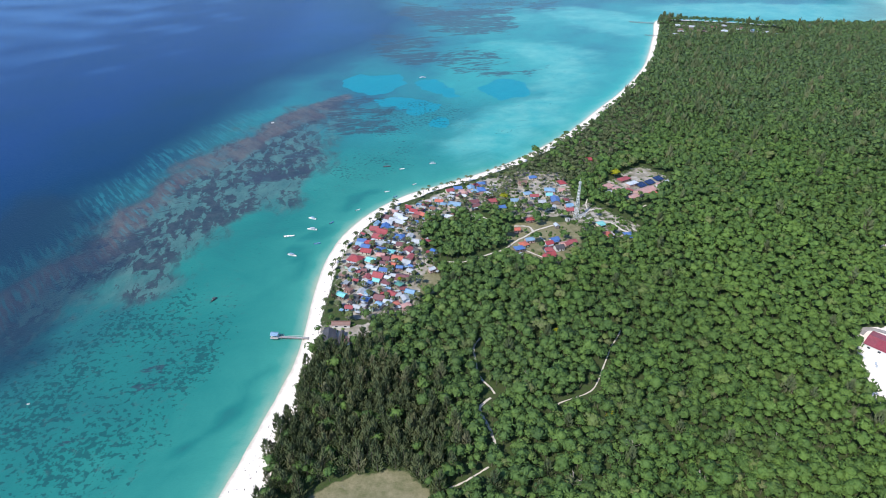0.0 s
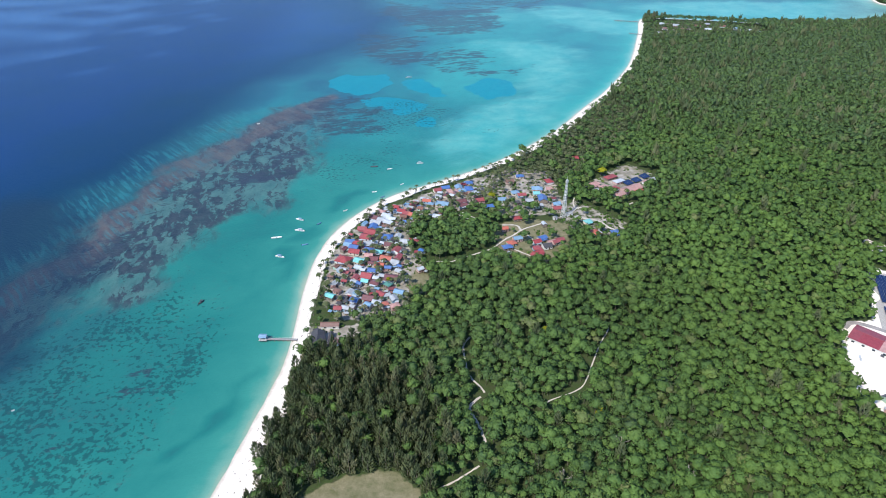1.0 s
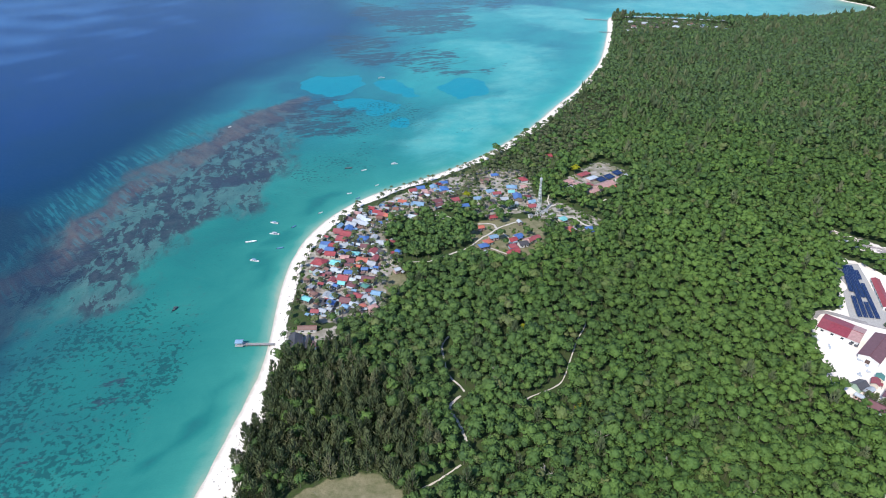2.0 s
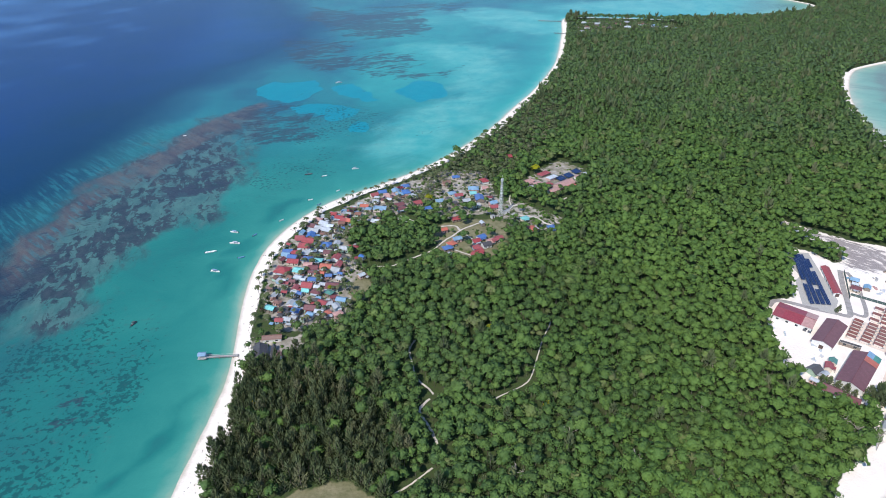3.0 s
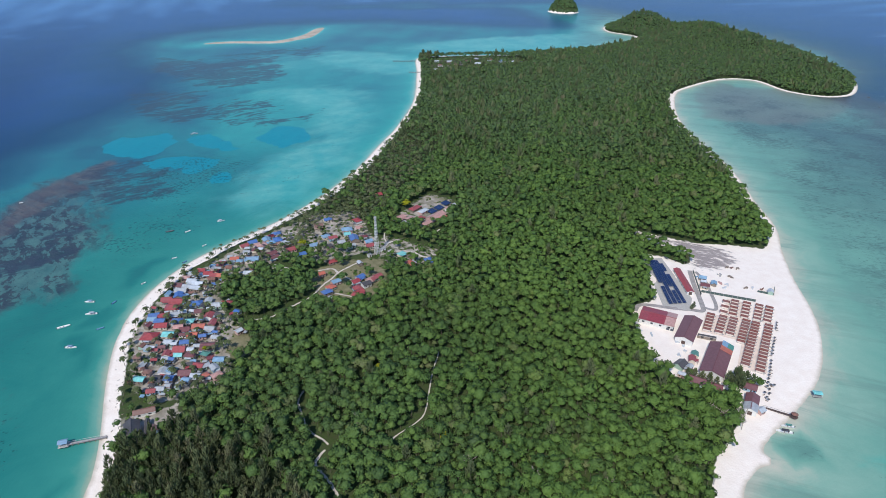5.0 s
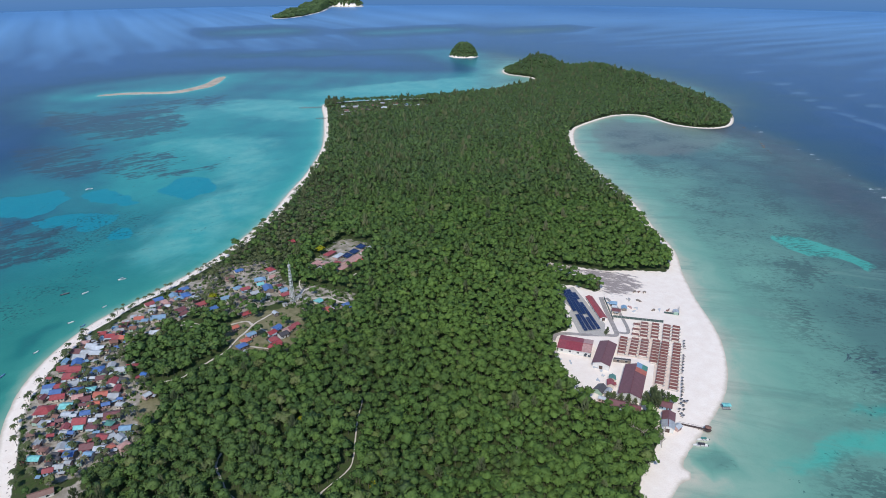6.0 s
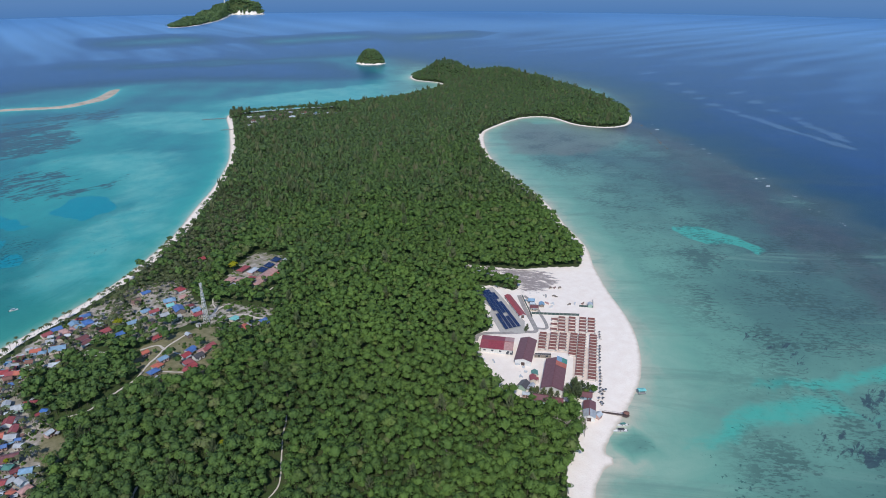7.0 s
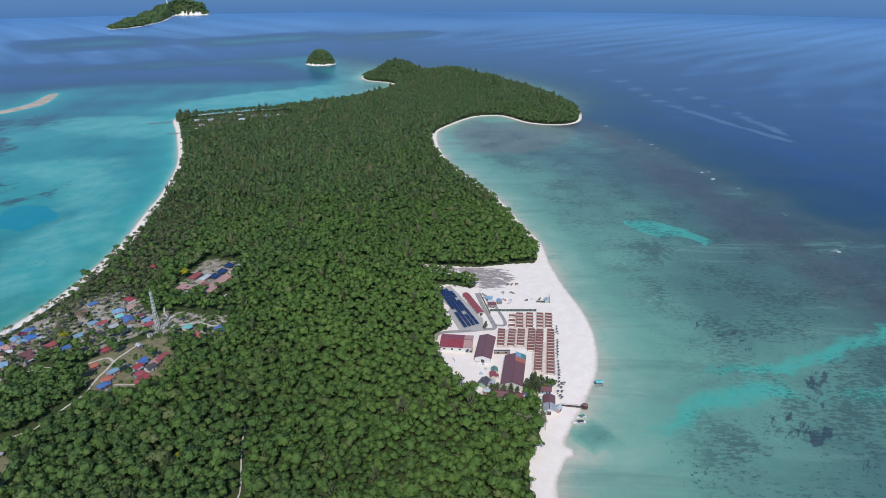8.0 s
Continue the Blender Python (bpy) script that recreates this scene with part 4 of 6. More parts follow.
def grow(which, name, leaf, label, label_stuff, category):
    g = np.random.default_rng(40 + which)
    i = tree_rows(which)
    r, base, tall = sizes(which, len(i), g)
    spin, tint = g.uniform(0, 2 * math.pi, len(i)), g.uniform(0, 1, len(i))
    tint = np.clip(tint * 0.80 + 0.20 * (0.5 + 0.5 * wobble(spots[i], 17, 3)), 0, 0.999)
    sets = (BROAD, PINE, PALM)[which]
    lim = (395, 690)
    level = np.where(dist[i] < lim[0], 0, np.where(dist[i] < lim[1], 1, 2))
    lean = g.normal(0, 0.06 if which == 2 else 0.03, (len(i), 2))
    # the nearest stand as single trees
    crowns = [mesh_from("crown", v, f, [leaf], smooth_faces=which == 0) for v, f in sets[0]]
    trunk = mesh_from("trunk", *stem(0.18, 0.10, 1.0, 6), [BARK])
    alone = 300 if which == 0 else 150
    for k in range(min(alone, len(i))):
        x, y = spots[i[k]]
        root = new(name)
        root.location = (x, y, spot_z[i[k]] - 0.15)
        tagged(root, label, category, group=name + "s of the wood")
        t = new("trunk", trunk)
        t.parent = root
        reach = base[k] if which != 1 else tall[k] * 0.9
        t.scale = (1.0 + 0.4 * (which == 0), 1.0 + 0.4 * (which == 0), reach)
        c = new("crown", crowns[k % len(crowns)])
        c.parent = root
        c.location = (0, 0, base[k])
        c.rotation_euler = (lean[k, 0], lean[k, 1], spin[k])
        c.scale = (r[k], r[k], tall[k]) if which != 1 else (r[k] * 0.95, r[k] * 0.95, r[k])
    # the rest of the wood
    V, F, S, T, G, n = [], [], [], [], [], 0
    # distance haze as leaf colour, growing northwards
    haze_and_tone = smooth(spots[i, 1] + 120 * wobble(spots[i], 90, 6), 430, 900)
    haze_and_tone = np.maximum(haze_and_tone, 0.30 * smooth(spots[i, 0] + 30 * wobble(spots[i], 35, 2), 120, 40)) * g.uniform(0.5, 1.0, len(i)) * (which == 0)
    haze_and_tone = haze_and_tone - 0.9 * smooth(spots[i, 0] + 25 * wobble(spots[i], 45, 9), 120, 200) * smooth(spots[i, 1], 520, 330) * g.uniform(0.4, 1.0, len(i))
    sv, sf = stem(0.16, 0.09, 1.0, 3)
    for lv in range(3):
        for kind, (v, f) in enumerate(sets[lv]):
            rows = np.where((level == lv) & (np.arange(len(i)) % len(sets[lv]) == kind) & (np.arange(len(i)) >= alone))[0]
            if not len(rows):
                continue
            c, s = np.cos(spin[rows])[:, None], np.sin(spin[rows])[:, None]
            sc = r[rows][:, None]
            zz = v[None, :, 2] * tall[rows][:, None]
            X = (v[None, :, 0] * c - v[None, :, 1] * s) * sc + lean[rows, :1] * zz + spots[i[rows], :1]
            Y = (v[None, :, 0] * s + v[None, :, 1] * c) * sc + lean[rows, 1:] * zz + spots[i[rows], 1:]
            Z = zz + base[rows][:, None] + spot_z[i[rows]][:, None]
            V.append(np.stack([X, Y, Z], -1).reshape(-1, 3))
            F.append((f[None] + (np.arange(len(rows)) * len(v))[:, None, None]).reshape(-1, 3) + n)
            S.append(np.zeros(len(f) * len(rows), np.int32))
            T.append(np.repeat(tint[rows], len(v)))
            G.append(np.repeat(haze_and_tone[rows], len(v)))
            n += len(v) * len(rows)
            if lv < 1 or which == 2:
                reach = base[rows] if which != 1 else tall[rows] * 0.85
                P = sv[None] * np.stack([np.ones(len(rows)), np.ones(len(rows)), reach], -1)[:, None]
                P = P + np.column_stack([spots[i[rows]], spot_z[i[rows]] - 0.2])[:, None]
                V.append(P.reshape(-1, 3))
                F.append((sf[None] + (np.arange(len(rows)) * len(sv))[:, None, None]).reshape(-1, 3) + n)
                S.append(np.ones(len(sf) * len(rows), np.int32))
                T.append(np.repeat(tint[rows], len(sv)))
                G.append(np.repeat(haze_and_tone[rows], len(sv)))
                n += len(sv) * len(rows)
    F = np.vstack(F)
    print(name, len(i), "triangles", len(F))
    ob = new(name + "_wood", mesh_from(name + "_wood", np.vstack(V), F, [leaf, BARK], np.concatenate(S), {"tint": np.concatenate(T), "haze_and_tone": np.concatenate(G)}, smooth_faces=which == 0))
    tagged(ob, label_stuff, category, kind="stuff")


grow(0, "broadleaf_tree", LEAF, "round-crowned green broadleaf tree in dense coastal forest", "dense green broadleaf forest covering the island", "tree")
grow(1, "casuarina_tree", NEEDLE, "tall feathery dark green casuarina tree near the beach", "dark grey-green casuarina woodland among the forest", "tree")
grow(2, "coconut_palm", FROND, "slender coconut palm with arching fronds near the shore", "coconut palms along the shore and through the village", "palm")


def tracks():
    m = plain("pale_sand_track", (0.62, 0.56, 0.48), 0.9, vary=0.2, scale=0.3)
    for line, w in TRACKS:
        p = curve_through(line, steps=6)
        d = np.gradient(p, axis=0)
        d /= np.linalg.norm(d, axis=1)[:, None] + 1e-9
        nrm = np.column_stack([-d[:, 1], d[:, 0]])
        g = np.random.default_rng(len(line))
        wl, wr = (w * 0.5 * g.uniform(0.6, 1.35, len(p)) for _ in range(2))
        cols = [p + nrm * wl[:, None], p, p - nrm * wr[:, None]]
        z = ground_z(p, shore_distance(p, COAST)) + 0.12
        v = np.vstack([np.column_stack([q, z]) for q in cols])
        k = len(p)
        f = [(c * k + i, c * k + k + i, c * k + k + i + 1, c * k + i + 1) for c in range(2) for i in range(k - 1)]
        tagged(new("track", mesh_from("track", v, f, [m])), "narrow pale sand track through the trees", "track", kind="structure")


tracks()


# ---- low scrub between the houses, along the tracks and behind the beach ----
def scrub():
    g = np.random.default_rng(77)
    p = []
    for poly, n in ((VILLAGE, 1150), (TOWER_YARD, 220), (HAMLET, 90), (SCHOOL_YARD, 60), (BEACH_YARD, 40), (POINT_YARD, 700)):
        q = np.array(poly, float)
        c = g.uniform(q.min(0), q.max(0), (n * 3, 2))
        p.append(c[inside(c, poly)][:n])
    p = np.vstack(p)
    p = p[clear_of_houses(p, 0.7)]
    for line, w in TRACKS:
        p = p[line_distance(p, curve_through(line)) > w * 0.5 + 0.8]
    sd = shore_distance(p, COAST[::2])
    p, sd = p[sd > 9 + 3 * wobble(p, 12)], sd[sd > 9 + 3 * wobble(p, 12)]
    keep = g.uniform(size=len(p)) < 0.35 + 0.65 * (wobble(p, 11, 8) > 0)
    p, sd = p[keep], sd[keep]
    z = ground_z(p, sd)
    r = g.uniform(0.7, 1.9, len(p))
    V, F, T, n = [], [], [], 0
    for kind, (v, f) in enumerate(BROAD[2]):
        k = np.arange(len(p)) % len(BROAD[2]) == kind
        m = k.sum()
        q = v[None] * r[k][:, None, None] * np.array([1, 1, 0.8]) + np.column_stack([p[k], z[k] + r[k] * 0.2])[:, None]
        V.append(q.reshape(-1, 3))
        F.append((f[None] + (np.arange(m) * len(v))[:, None, None]).reshape(-1, 3) + n)
        T.append(np.repeat(g.uniform(0, 1, m), len(v)))
        n += m * len(v)
    ob = new("scrub", mesh_from("scrub", np.vstack(V), np.vstack(F), [LEAF], attrs={"tint": np.concatenate(T)}, smooth_faces=True))
    tagged(ob, "low green scrub and garden bushes between the houses", "bush", kind="stuff")


scrub()


# ---- built things ----
def solid(*boxes):
    """Boxes (centre, size, optional turn about z) joined in one bmesh, with slightly rounded edges left to the material."""
    bm = bmesh.new()
    for c, s, *turn in boxes:
        r = Matrix.Rotation(radians(turn[0]) if turn else 0, 4, "Z")
        bmesh.ops.create_cube(bm, size=1, matrix=Matrix.Translation(c) @ r @ Matrix.Diagonal((*s, 1)))
    return bm


def part(name, bm, material, parent, label=""):
    me = bpy.data.meshes.new(name)
    if isinstance(bm, bpy.types.Mesh):
        me = bm
    else:
        bm.to_mesh(me)
        bm.free()
        me.materials.append(material)
    ob = new(name, me)
    ob.parent = parent
    if label:
        ob["label"] = label
    return ob


def root_at(name, x, y, z=None, turn=0.0):
    ob = new(name)
    ob.location = (x, y, z_at(x, y) if z is None else z)
    ob.rotation_euler = (0, 0, radians(turn))
    return ob


def gable_bm(l, w, eave, rise, over=0.4, thick=0.12):
    """Two roof slabs with the ridge along x."""
    bm = bmesh.new()
    hx, hy = l / 2 + over, w / 2 + over
    drop = rise * over / (w / 2)
    for s in (-1, 1):
        lo = [bm.verts.new((x, s * hy, eave - drop + d)) for d in (0, thick) for x in (-hx, hx)]
        hi = [bm.verts.new((x, 0, eave + rise + d)) for d in (0, thick) for x in (-hx, hx)]
        for q in ((lo[0], lo[1], hi[1], hi[0]), (lo[2], hi[2], hi[3], lo[3]), (lo[0], lo[2], lo[3], lo[1]), (lo[0], hi[0], hi[2], lo[2]), (lo[1], lo[3], hi[3], hi[1]), (hi[0], hi[1], hi[3], hi[2])):
            bm.faces.new(q)
    bmesh.ops.recalc_face_normals(bm, faces=bm.faces)
    return bm


def hip_bm(l, w, eave, rise, over=0.4, thick=0.12):
    bm = bmesh.new()
    hx, hy = l / 2 + over, w / 2 + over
    r = max(0.2, hx - hy)
    b = [bm.verts.new((x, y, eave - 0.15)) for x, y in ((-hx, -hy), (hx, -hy), (hx, hy), (-hx, hy))]
    e = [bm.verts.new((x, y, eave - 0.15 + thick)) for x, y in ((-hx, -hy), (hx, -hy), (hx, hy), (-hx, hy))]
    t = [bm.verts.new((x, 0, eave + rise)) for x in (-r, r)]
    bm.faces.new(b[::-1])
    for i in range(4):
        bm.faces.new((b[i], b[(i + 1) % 4], e[(i + 1) % 4], e[i]))
    for q in ((e[0], e[1], t[1], t[0]), (e[1], e[2], t[1]), (e[2], e[3], t[0], t[1]), (e[3], e[0], t[0])):
        bm.faces.new(q)
    bmesh.ops.recalc_face_normals(bm, faces=bm.faces)
    return bm


def wall_bm(l, w, h, rise, base=0.0):
    """House body with gable ends."""
    bm = bmesh.new()
    a = [bm.verts.new(c) for c in ((-l / 2, -w / 2, base), (l / 2, -w / 2, base), (l / 2, w / 2, base), (-l / 2, w / 2, base))]
    b = [bm.verts.new((v.co.x, v.co.y, h)) for v in a]
    p = [bm.verts.new((x, 0, h + rise)) for x in (-l / 2, l / 2)]
    for q in (a[::-1], (a[0], a[1], b[1], b[0]), (a[2], a[3], b[3], b[2]), (a[1], a[2], b[2], p[1], b[1]), (a[3], a[0], b[0], p[0], b[3]), (b[0], b[1], p[1], p[0]), (b[2], b[3], p[0], p[1])):
        bm.faces.new(q)
    return bm


ROOF_WORDS = {"red": "red", "maroon": "dark maroon", "orange": "orange-red", "pink": "faded pink", "blue": "bright blue", "sky": "light blue", "teal": "turquoise",
              "crimson": "crimson", "grey": "grey zinc", "pale": "pale zinc", "dark": "blackish", "brown": "rusty brown", "green": "green"}
WALLS = [WHITEWALL, CREAM, TIMBER, plain("blue_plank_wall", (0.30, 0.44, 0.55)), plain("green_plank_wall", (0.36, 0.50, 0.40)), plain("pink_plank_wall", (0.60, 0.40, 0.36)), TIMBER]


def house(x, y, roof, length, turn, g, group, words="small village house", stilts=0.6, ratio=None, hip=None):
    w = length * (ratio or g.uniform(0.68, 0.9))
    h = stilts + g.uniform(2.2, 2.7)
    rise = w * g.uniform(0.2, 0.3)
    wall = WALLS[int(g.integers(len(WALLS)))]
    ob = root_at("house", x, y, turn=turn)
    hip = g.uniform() < 0.25 if hip is None else hip
    part("wall", wall_bm(length, w, h, 0.01 if hip else rise * 0.96, stilts), wall, ob)
    ro = part("roof", (hip_bm if hip else gable_bm)(length, w, h, rise), ROOFS[roof], ob, ROOF_WORDS[roof] + " corrugated roof")
    if not hip:
        part("ridge_cap", solid(((0, 0, h + rise + 0.13), (length + 0.8, 0.35, 0.06))), ROOFS[roof], ro)
    for sx in (-1, 1):
        for sy in (-1, 1):
            part("stilt", solid(((sx * (length / 2 - 0.25), sy * (w / 2 - 0.25), stilts / 2 - 0.15), (0.22, 0.22, stilts + 0.3))), TIMBER, ob)
    part("door", solid(((length * 0.12, -w / 2 - 0.02, stilts + 1.0), (0.85, 0.06, 1.95))), DARKWOOD, ob)
    for sx, sy in ((-0.27, -1), (0.36, -1), (-0.2, 1), (0.25, 1)):
        part("window", solid(((sx * length, sy * (w / 2 + 0.02), stilts + 1.35), (0.9, 0.05, 0.9))), GLASS, ob)
    if g.uniform() < 0.45 and length > 5:
        pw = length * g.uniform(0.4, 0.8)
        bm = solid(((0, -w / 2 - 0.9, h - 0.45), (pw, 1.9, 0.08)))
        part("porch_roof", bm, ROOFS[("grey", "pale", roof)[int(g.integers(3))]], ob, "lean-to porch roof of tin sheet")
        for sx in (-1, 1):
            part("porch_post", solid(((sx * (pw / 2 - 0.15), -w / 2 - 1.7, (h - 0.45) / 2 - 0.1), (0.12, 0.12, h - 0.25))), TIMBER, ob)
    return tagged(ob, f"{words} under {'an' if ROOF_WORDS[roof][0] in 'o' else 'a'} {ROOF_WORDS[roof]} tin roof", "house", group)


def village():
    g = np.random.default_rng(21)
    for rows, base, group in ((BEACH_ROW, -14, "village houses"), (MIDDLE_ROW, -25, "village houses"), (SOUTH_ROW, -22, "village houses"),
                              (NORTH_ROW, 20, "village houses"), (INLAND_ROW, 8, "inland village houses"), (HAMLET_ROW, 22, "hamlet houses")):
        for x, y, roof, length in rows:
            turn = base + g.normal(0, 7) + (90 if g.uniform() < 0.22 else 0)
            house(x, y, roof, length * 1.12, turn, g, group)
    mixed = ["grey", "pale", "brown", "maroon", "grey", "pale", "blue", "red", "brown", "dark", "sky", "grey"]
    for x, y, length in INFILL:
        house(x, y, mixed[int(g.integers(len(mixed)))], length, -20 + g.normal(0, 9) + (90 if g.uniform() < 0.3 else 0), g, "village houses", "cramped village house")
    for x, y, roof, length in SCHOOL_ROW:
        house(x, y, roof, length * 1.4, 32, g, "school buildings", "long low school building", 0.3, 0.5 if length > 6 else 0.8, length < 11.3)


village()


# ---- patched lean-tos, sheds and yard clutter in the village ----
def village_clutter():
    g = np.random.default_rng(5)
    rows = [BUILT[i] for i in range(len(VILLAGE_ROWS))]
    sheets = ["grey", "pale", "brown", "sky", "dark", "grey", "red"]
    made = 0
    for x, y, r in rows:
        if made > 110 or x > 60:
            continue
        for _ in range(2):
            a, d = g.uniform(0, 2 * math.pi), r + g.uniform(1.8, 3.2)
            px, py = x + d * math.cos(a), y + d * math.sin(a)
            if min(np.hypot(px - BUILT[:, 0], py - BUILT[:, 1]) - BUILT[:, 2] * 0.95) < 0.9:
                continue
            made += 1
            key = sheets[int(g.integers(len(sheets)))]
            ob = root_at("lean_to", px, py, turn=g.uniform(-30, 60))
            l, w, h = g.uniform(2.0, 3.6), g.uniform(1.5, 2.4), g.uniform(1.8, 2.5)
            bm = solid(((0, 0, h), (l, w, 0.08)))
            for v in bm.verts:
                v.co.z += v.co.y * 0.18
            part("roof", bm, ROOFS[key], ob, ROOF_WORDS[key] + " sheet roof")
            for sx in (-1, 1):
                for sy in (-1, 1):
                    hh = h + sy * w * 0.09
                    part("post", solid(((sx * (l / 2 - 0.1), sy * (w / 2 - 0.1), hh / 2 - 0.1), (0.1, 0.1, hh + 0.1))), TIMBER, ob)
            part("back_wall", solid(((0, w / 2 - 0.1, h / 2), (l, 0.08, h))), TIMBER, ob)
            tagged(ob, f"small open lean-to shed with {ROOF_WORDS[key]} sheet roof", "shed", "village lean-tos")


village_clutter()


# ---- stacked and scattered timber by the shore houses ----
def timber_piles():
    g = np.random.default_rng(23)
    yard = [(-72, 352), (-54, 368), (-42, 352), (-56, 334), (-66, 338)]
    mats = [TIMBER, CONCRETE, DEADWOOD]
    made = 0
    for x, y in g.uniform((-72, 334), (-40, 368), (400, 2)):
        if made == 22 or not inside(np.array([[x, y]]), yard)[0] or (np.hypot(x - BUILT[:, 0], y - BUILT[:, 1]) - BUILT[:, 2]).min() < 0.4:
            continue
        made += 1
        ob = root_at("timber_pile", x, y, turn=g.uniform(-40, 40))
        m = mats[int(g.integers(3))]
        for k in range(int(g.integers(5, 9))):
            l = g.uniform(1.6, 3.8)
            part("plank", solid(((g.normal(0, 0.4), g.uniform(-0.9, 0.9), 0.06 + 0.09 * (k % 4)), (l, g.uniform(0.18, 0.4), 0.08), g.normal(0, 14))), m, ob)
        tagged(ob, "loose pile of weathered grey boards on the sandy yard", "timber pile", "timber piles")


timber_piles()


# ---- radio mast ----
def tube(bm, a, b, r, sides=6):
    a, b = Vector(a), Vector(b)
    m = Matrix.Translation((a + b) / 2) @ (b - a).to_track_quat("Z", "Y").to_matrix().to_4x4()
    bmesh.ops.create_cone(bm, cap_ends=True, segments=sides, radius1=r, radius2=r, depth=(b - a).length, matrix=m)


def mast(x, y, height):
    ob = root_at("radio_mast", x, y, turn=18)
    half = lambda z: 1.6 - 1.2 * min(1, z / (height * 0.92))
    for sx in (-1, 1):
        for sy in (-1, 1):
            bm = bmesh.new()
            tube(bm, (sx * half(0), sy * half(0), -0.3), (sx * half(height), sy * half(height), height), 0.12)
            part("leg", bm, STEEL, ob)
    n = 13
    for k in range(n):
        z0, z1 = height * k / n, height * (k + 1) / n
        a, b = half(z0), half(z1)
        bm = bmesh.new()
        for (sx, sy), (tx, ty) in (((-1, -1), (1, -1)), ((1, -1), (1, 1)), ((1, 1), (-1, 1)), ((-1, 1), (-1, -1))):
            tube(bm, (sx * a, sy * a, z0), (tx * b, ty * b, z1), 0.055, 4)
            tube(bm, (tx * a, ty * a, z0), (sx * b, sy * b, z1), 0.055, 4)
            tube(bm, (sx * b, sy * b, z1), (tx * b, ty * b, z1), 0.06, 4)
        part("bracing", bm, STEEL, ob)
    for k, (z, r) in enumerate(((0.48, 0.75), (0.55, 0.65), (0.62, 0.85), (0.70, 0.7), (0.78, 0.55))):
        z *= height
        bm = bmesh.new()
        a = half(z) + 0.55
        bmesh.ops.create_cone(bm, cap_ends=True, segments=14, radius1=r, radius2=r * 0.85, depth=0.5, matrix=Matrix.Translation((-a * 0.6, -a, z)) @ Matrix.Rotation(radians(90), 4, "X"))
        part("dish", bm, WHITEWALL, ob, "white drum dish antenna")
    bm = bmesh.new()
    tube(bm, (0, 0, height), (0, 0, height + 3), 0.06)
    part("lightning_rod", bm, STEEL, ob)
    for k in range(3):
        a = radians(120 * k)
        part("panel_antenna", solid(((1.0 * math.cos(a), 1.0 * math.sin(a), height - 1.6), (0.35, 0.35, 2.4))), WHITEWALL, ob)
    tagged(ob, "tall galvanised lattice radio mast with white dishes", "radio mast")


mast(108.2, 449, 34)


def tower_yard():
    for x, y, w, d, h, turn in ((114, 452, 4.5, 2.6, 2.6, 18), (101, 446, 3.0, 2.4, 2.4, 18), (119, 446, 3.4, 2.6, 2.5, 30)):
        ob = root_at("equipment_cabin", x, y, turn=turn)
        part("wall", solid(((0, 0, h / 2), (w, d, h))), WHITEWALL, ob)
        part("roof", solid(((0, 0, h + 0.1), (w + 0.4, d + 0.4, 0.18))), CONCRETE, ob)
        part("door", solid(((0, -d / 2 - 0.02, 1.0), (0.9, 0.05, 2.0))), DARKWOOD, ob)
        tagged(ob, "white flat-roofed equipment cabin beside the radio mast", "cabin", "mast cabins")


tower_yard()


# ---- boats ----
HULLS = [plain("white_hull", (0.78, 0.78, 0.76), 0.4, vary=0.08), plain("blue_hull", (0.12, 0.30, 0.50), 0.45), plain("dark_hull", (0.08, 0.09, 0.11), 0.5), plain("turquoise_hull", (0.16, 0.55, 0.55), 0.45)]


def hull_bm(l, w, h):
    bm = bmesh.new()
    rings = []
    for t, wide, lift in ((-0.5, 0.78, 0.0), (-0.25, 1.0, 0.0), (0.1, 1.0, 0.02), (0.33, 0.7, 0.1), (0.5, 0.04, 0.32)):
        x, b = t * l, wide * w / 2
        rings.append([bm.verts.new(p) for p in ((x, -b, h + lift), (x, -b * 0.6, 0.15 * h + lift * 0.7), (x, b * 0.6, 0.15 * h + lift * 0.7), (x, b, h + lift), (x, b * 0.8, h * 0.8 + lift), (x, 0, 0.45 * h + lift), (x, -b * 0.8, h * 0.8 + lift))])
    for a, b in zip(rings, rings[1:]):
        for i in range(7):
            bm.faces.new((a[i], a[(i + 1) % 7], b[(i + 1) % 7], b[i]))
    bm.faces.new(rings[0])
    bm.faces.new(rings[-1][::-1])
    bmesh.ops.recalc_face_normals(bm, faces=bm.faces)
    return bm


def boat(x, y, length, turn, paint, canopy=None):
    ob = root_at("boat", x, y, z=-0.15, turn=turn)
    w = length * 0.26
    part("hull", hull_bm(length, w, 0.9), HULLS[paint], ob)
    for t in (-0.25, 0.0):
        part("thwart", solid(((t * length, 0, 0.72), (0.3, w * 0.8, 0.06))), TIMBER, ob)
    part("outboard_motor", solid(((-0.53 * length, 0, 0.9), (0.35, 0.3, 0.7)), ((-0.53 * length, 0, 0.3), (0.12, 0.12, 0.8))), HULLS[2], ob)
    if canopy:
        part("canopy", solid(((-0.05 * length, 0, 2.0), (length * 0.45, w * 0.85, 0.09))), ROOFS[canopy], ob, ROOF_WORDS[canopy] + " sun canopy")
        for sx in (-0.25, 0.15):
            for sy in (-1, 1):
                part("canopy_post", solid(((sx * length, sy * w * 0.38, 1.35), (0.07, 0.07, 1.3))), STEEL, ob)
    tagged(ob, f"small {('white', 'blue', 'dark', 'turquoise')[paint]} boat {'with ' + ROOF_WORDS[canopy] + ' canopy ' if canopy else ''}moored in the shallows", "boat", "moored boats")


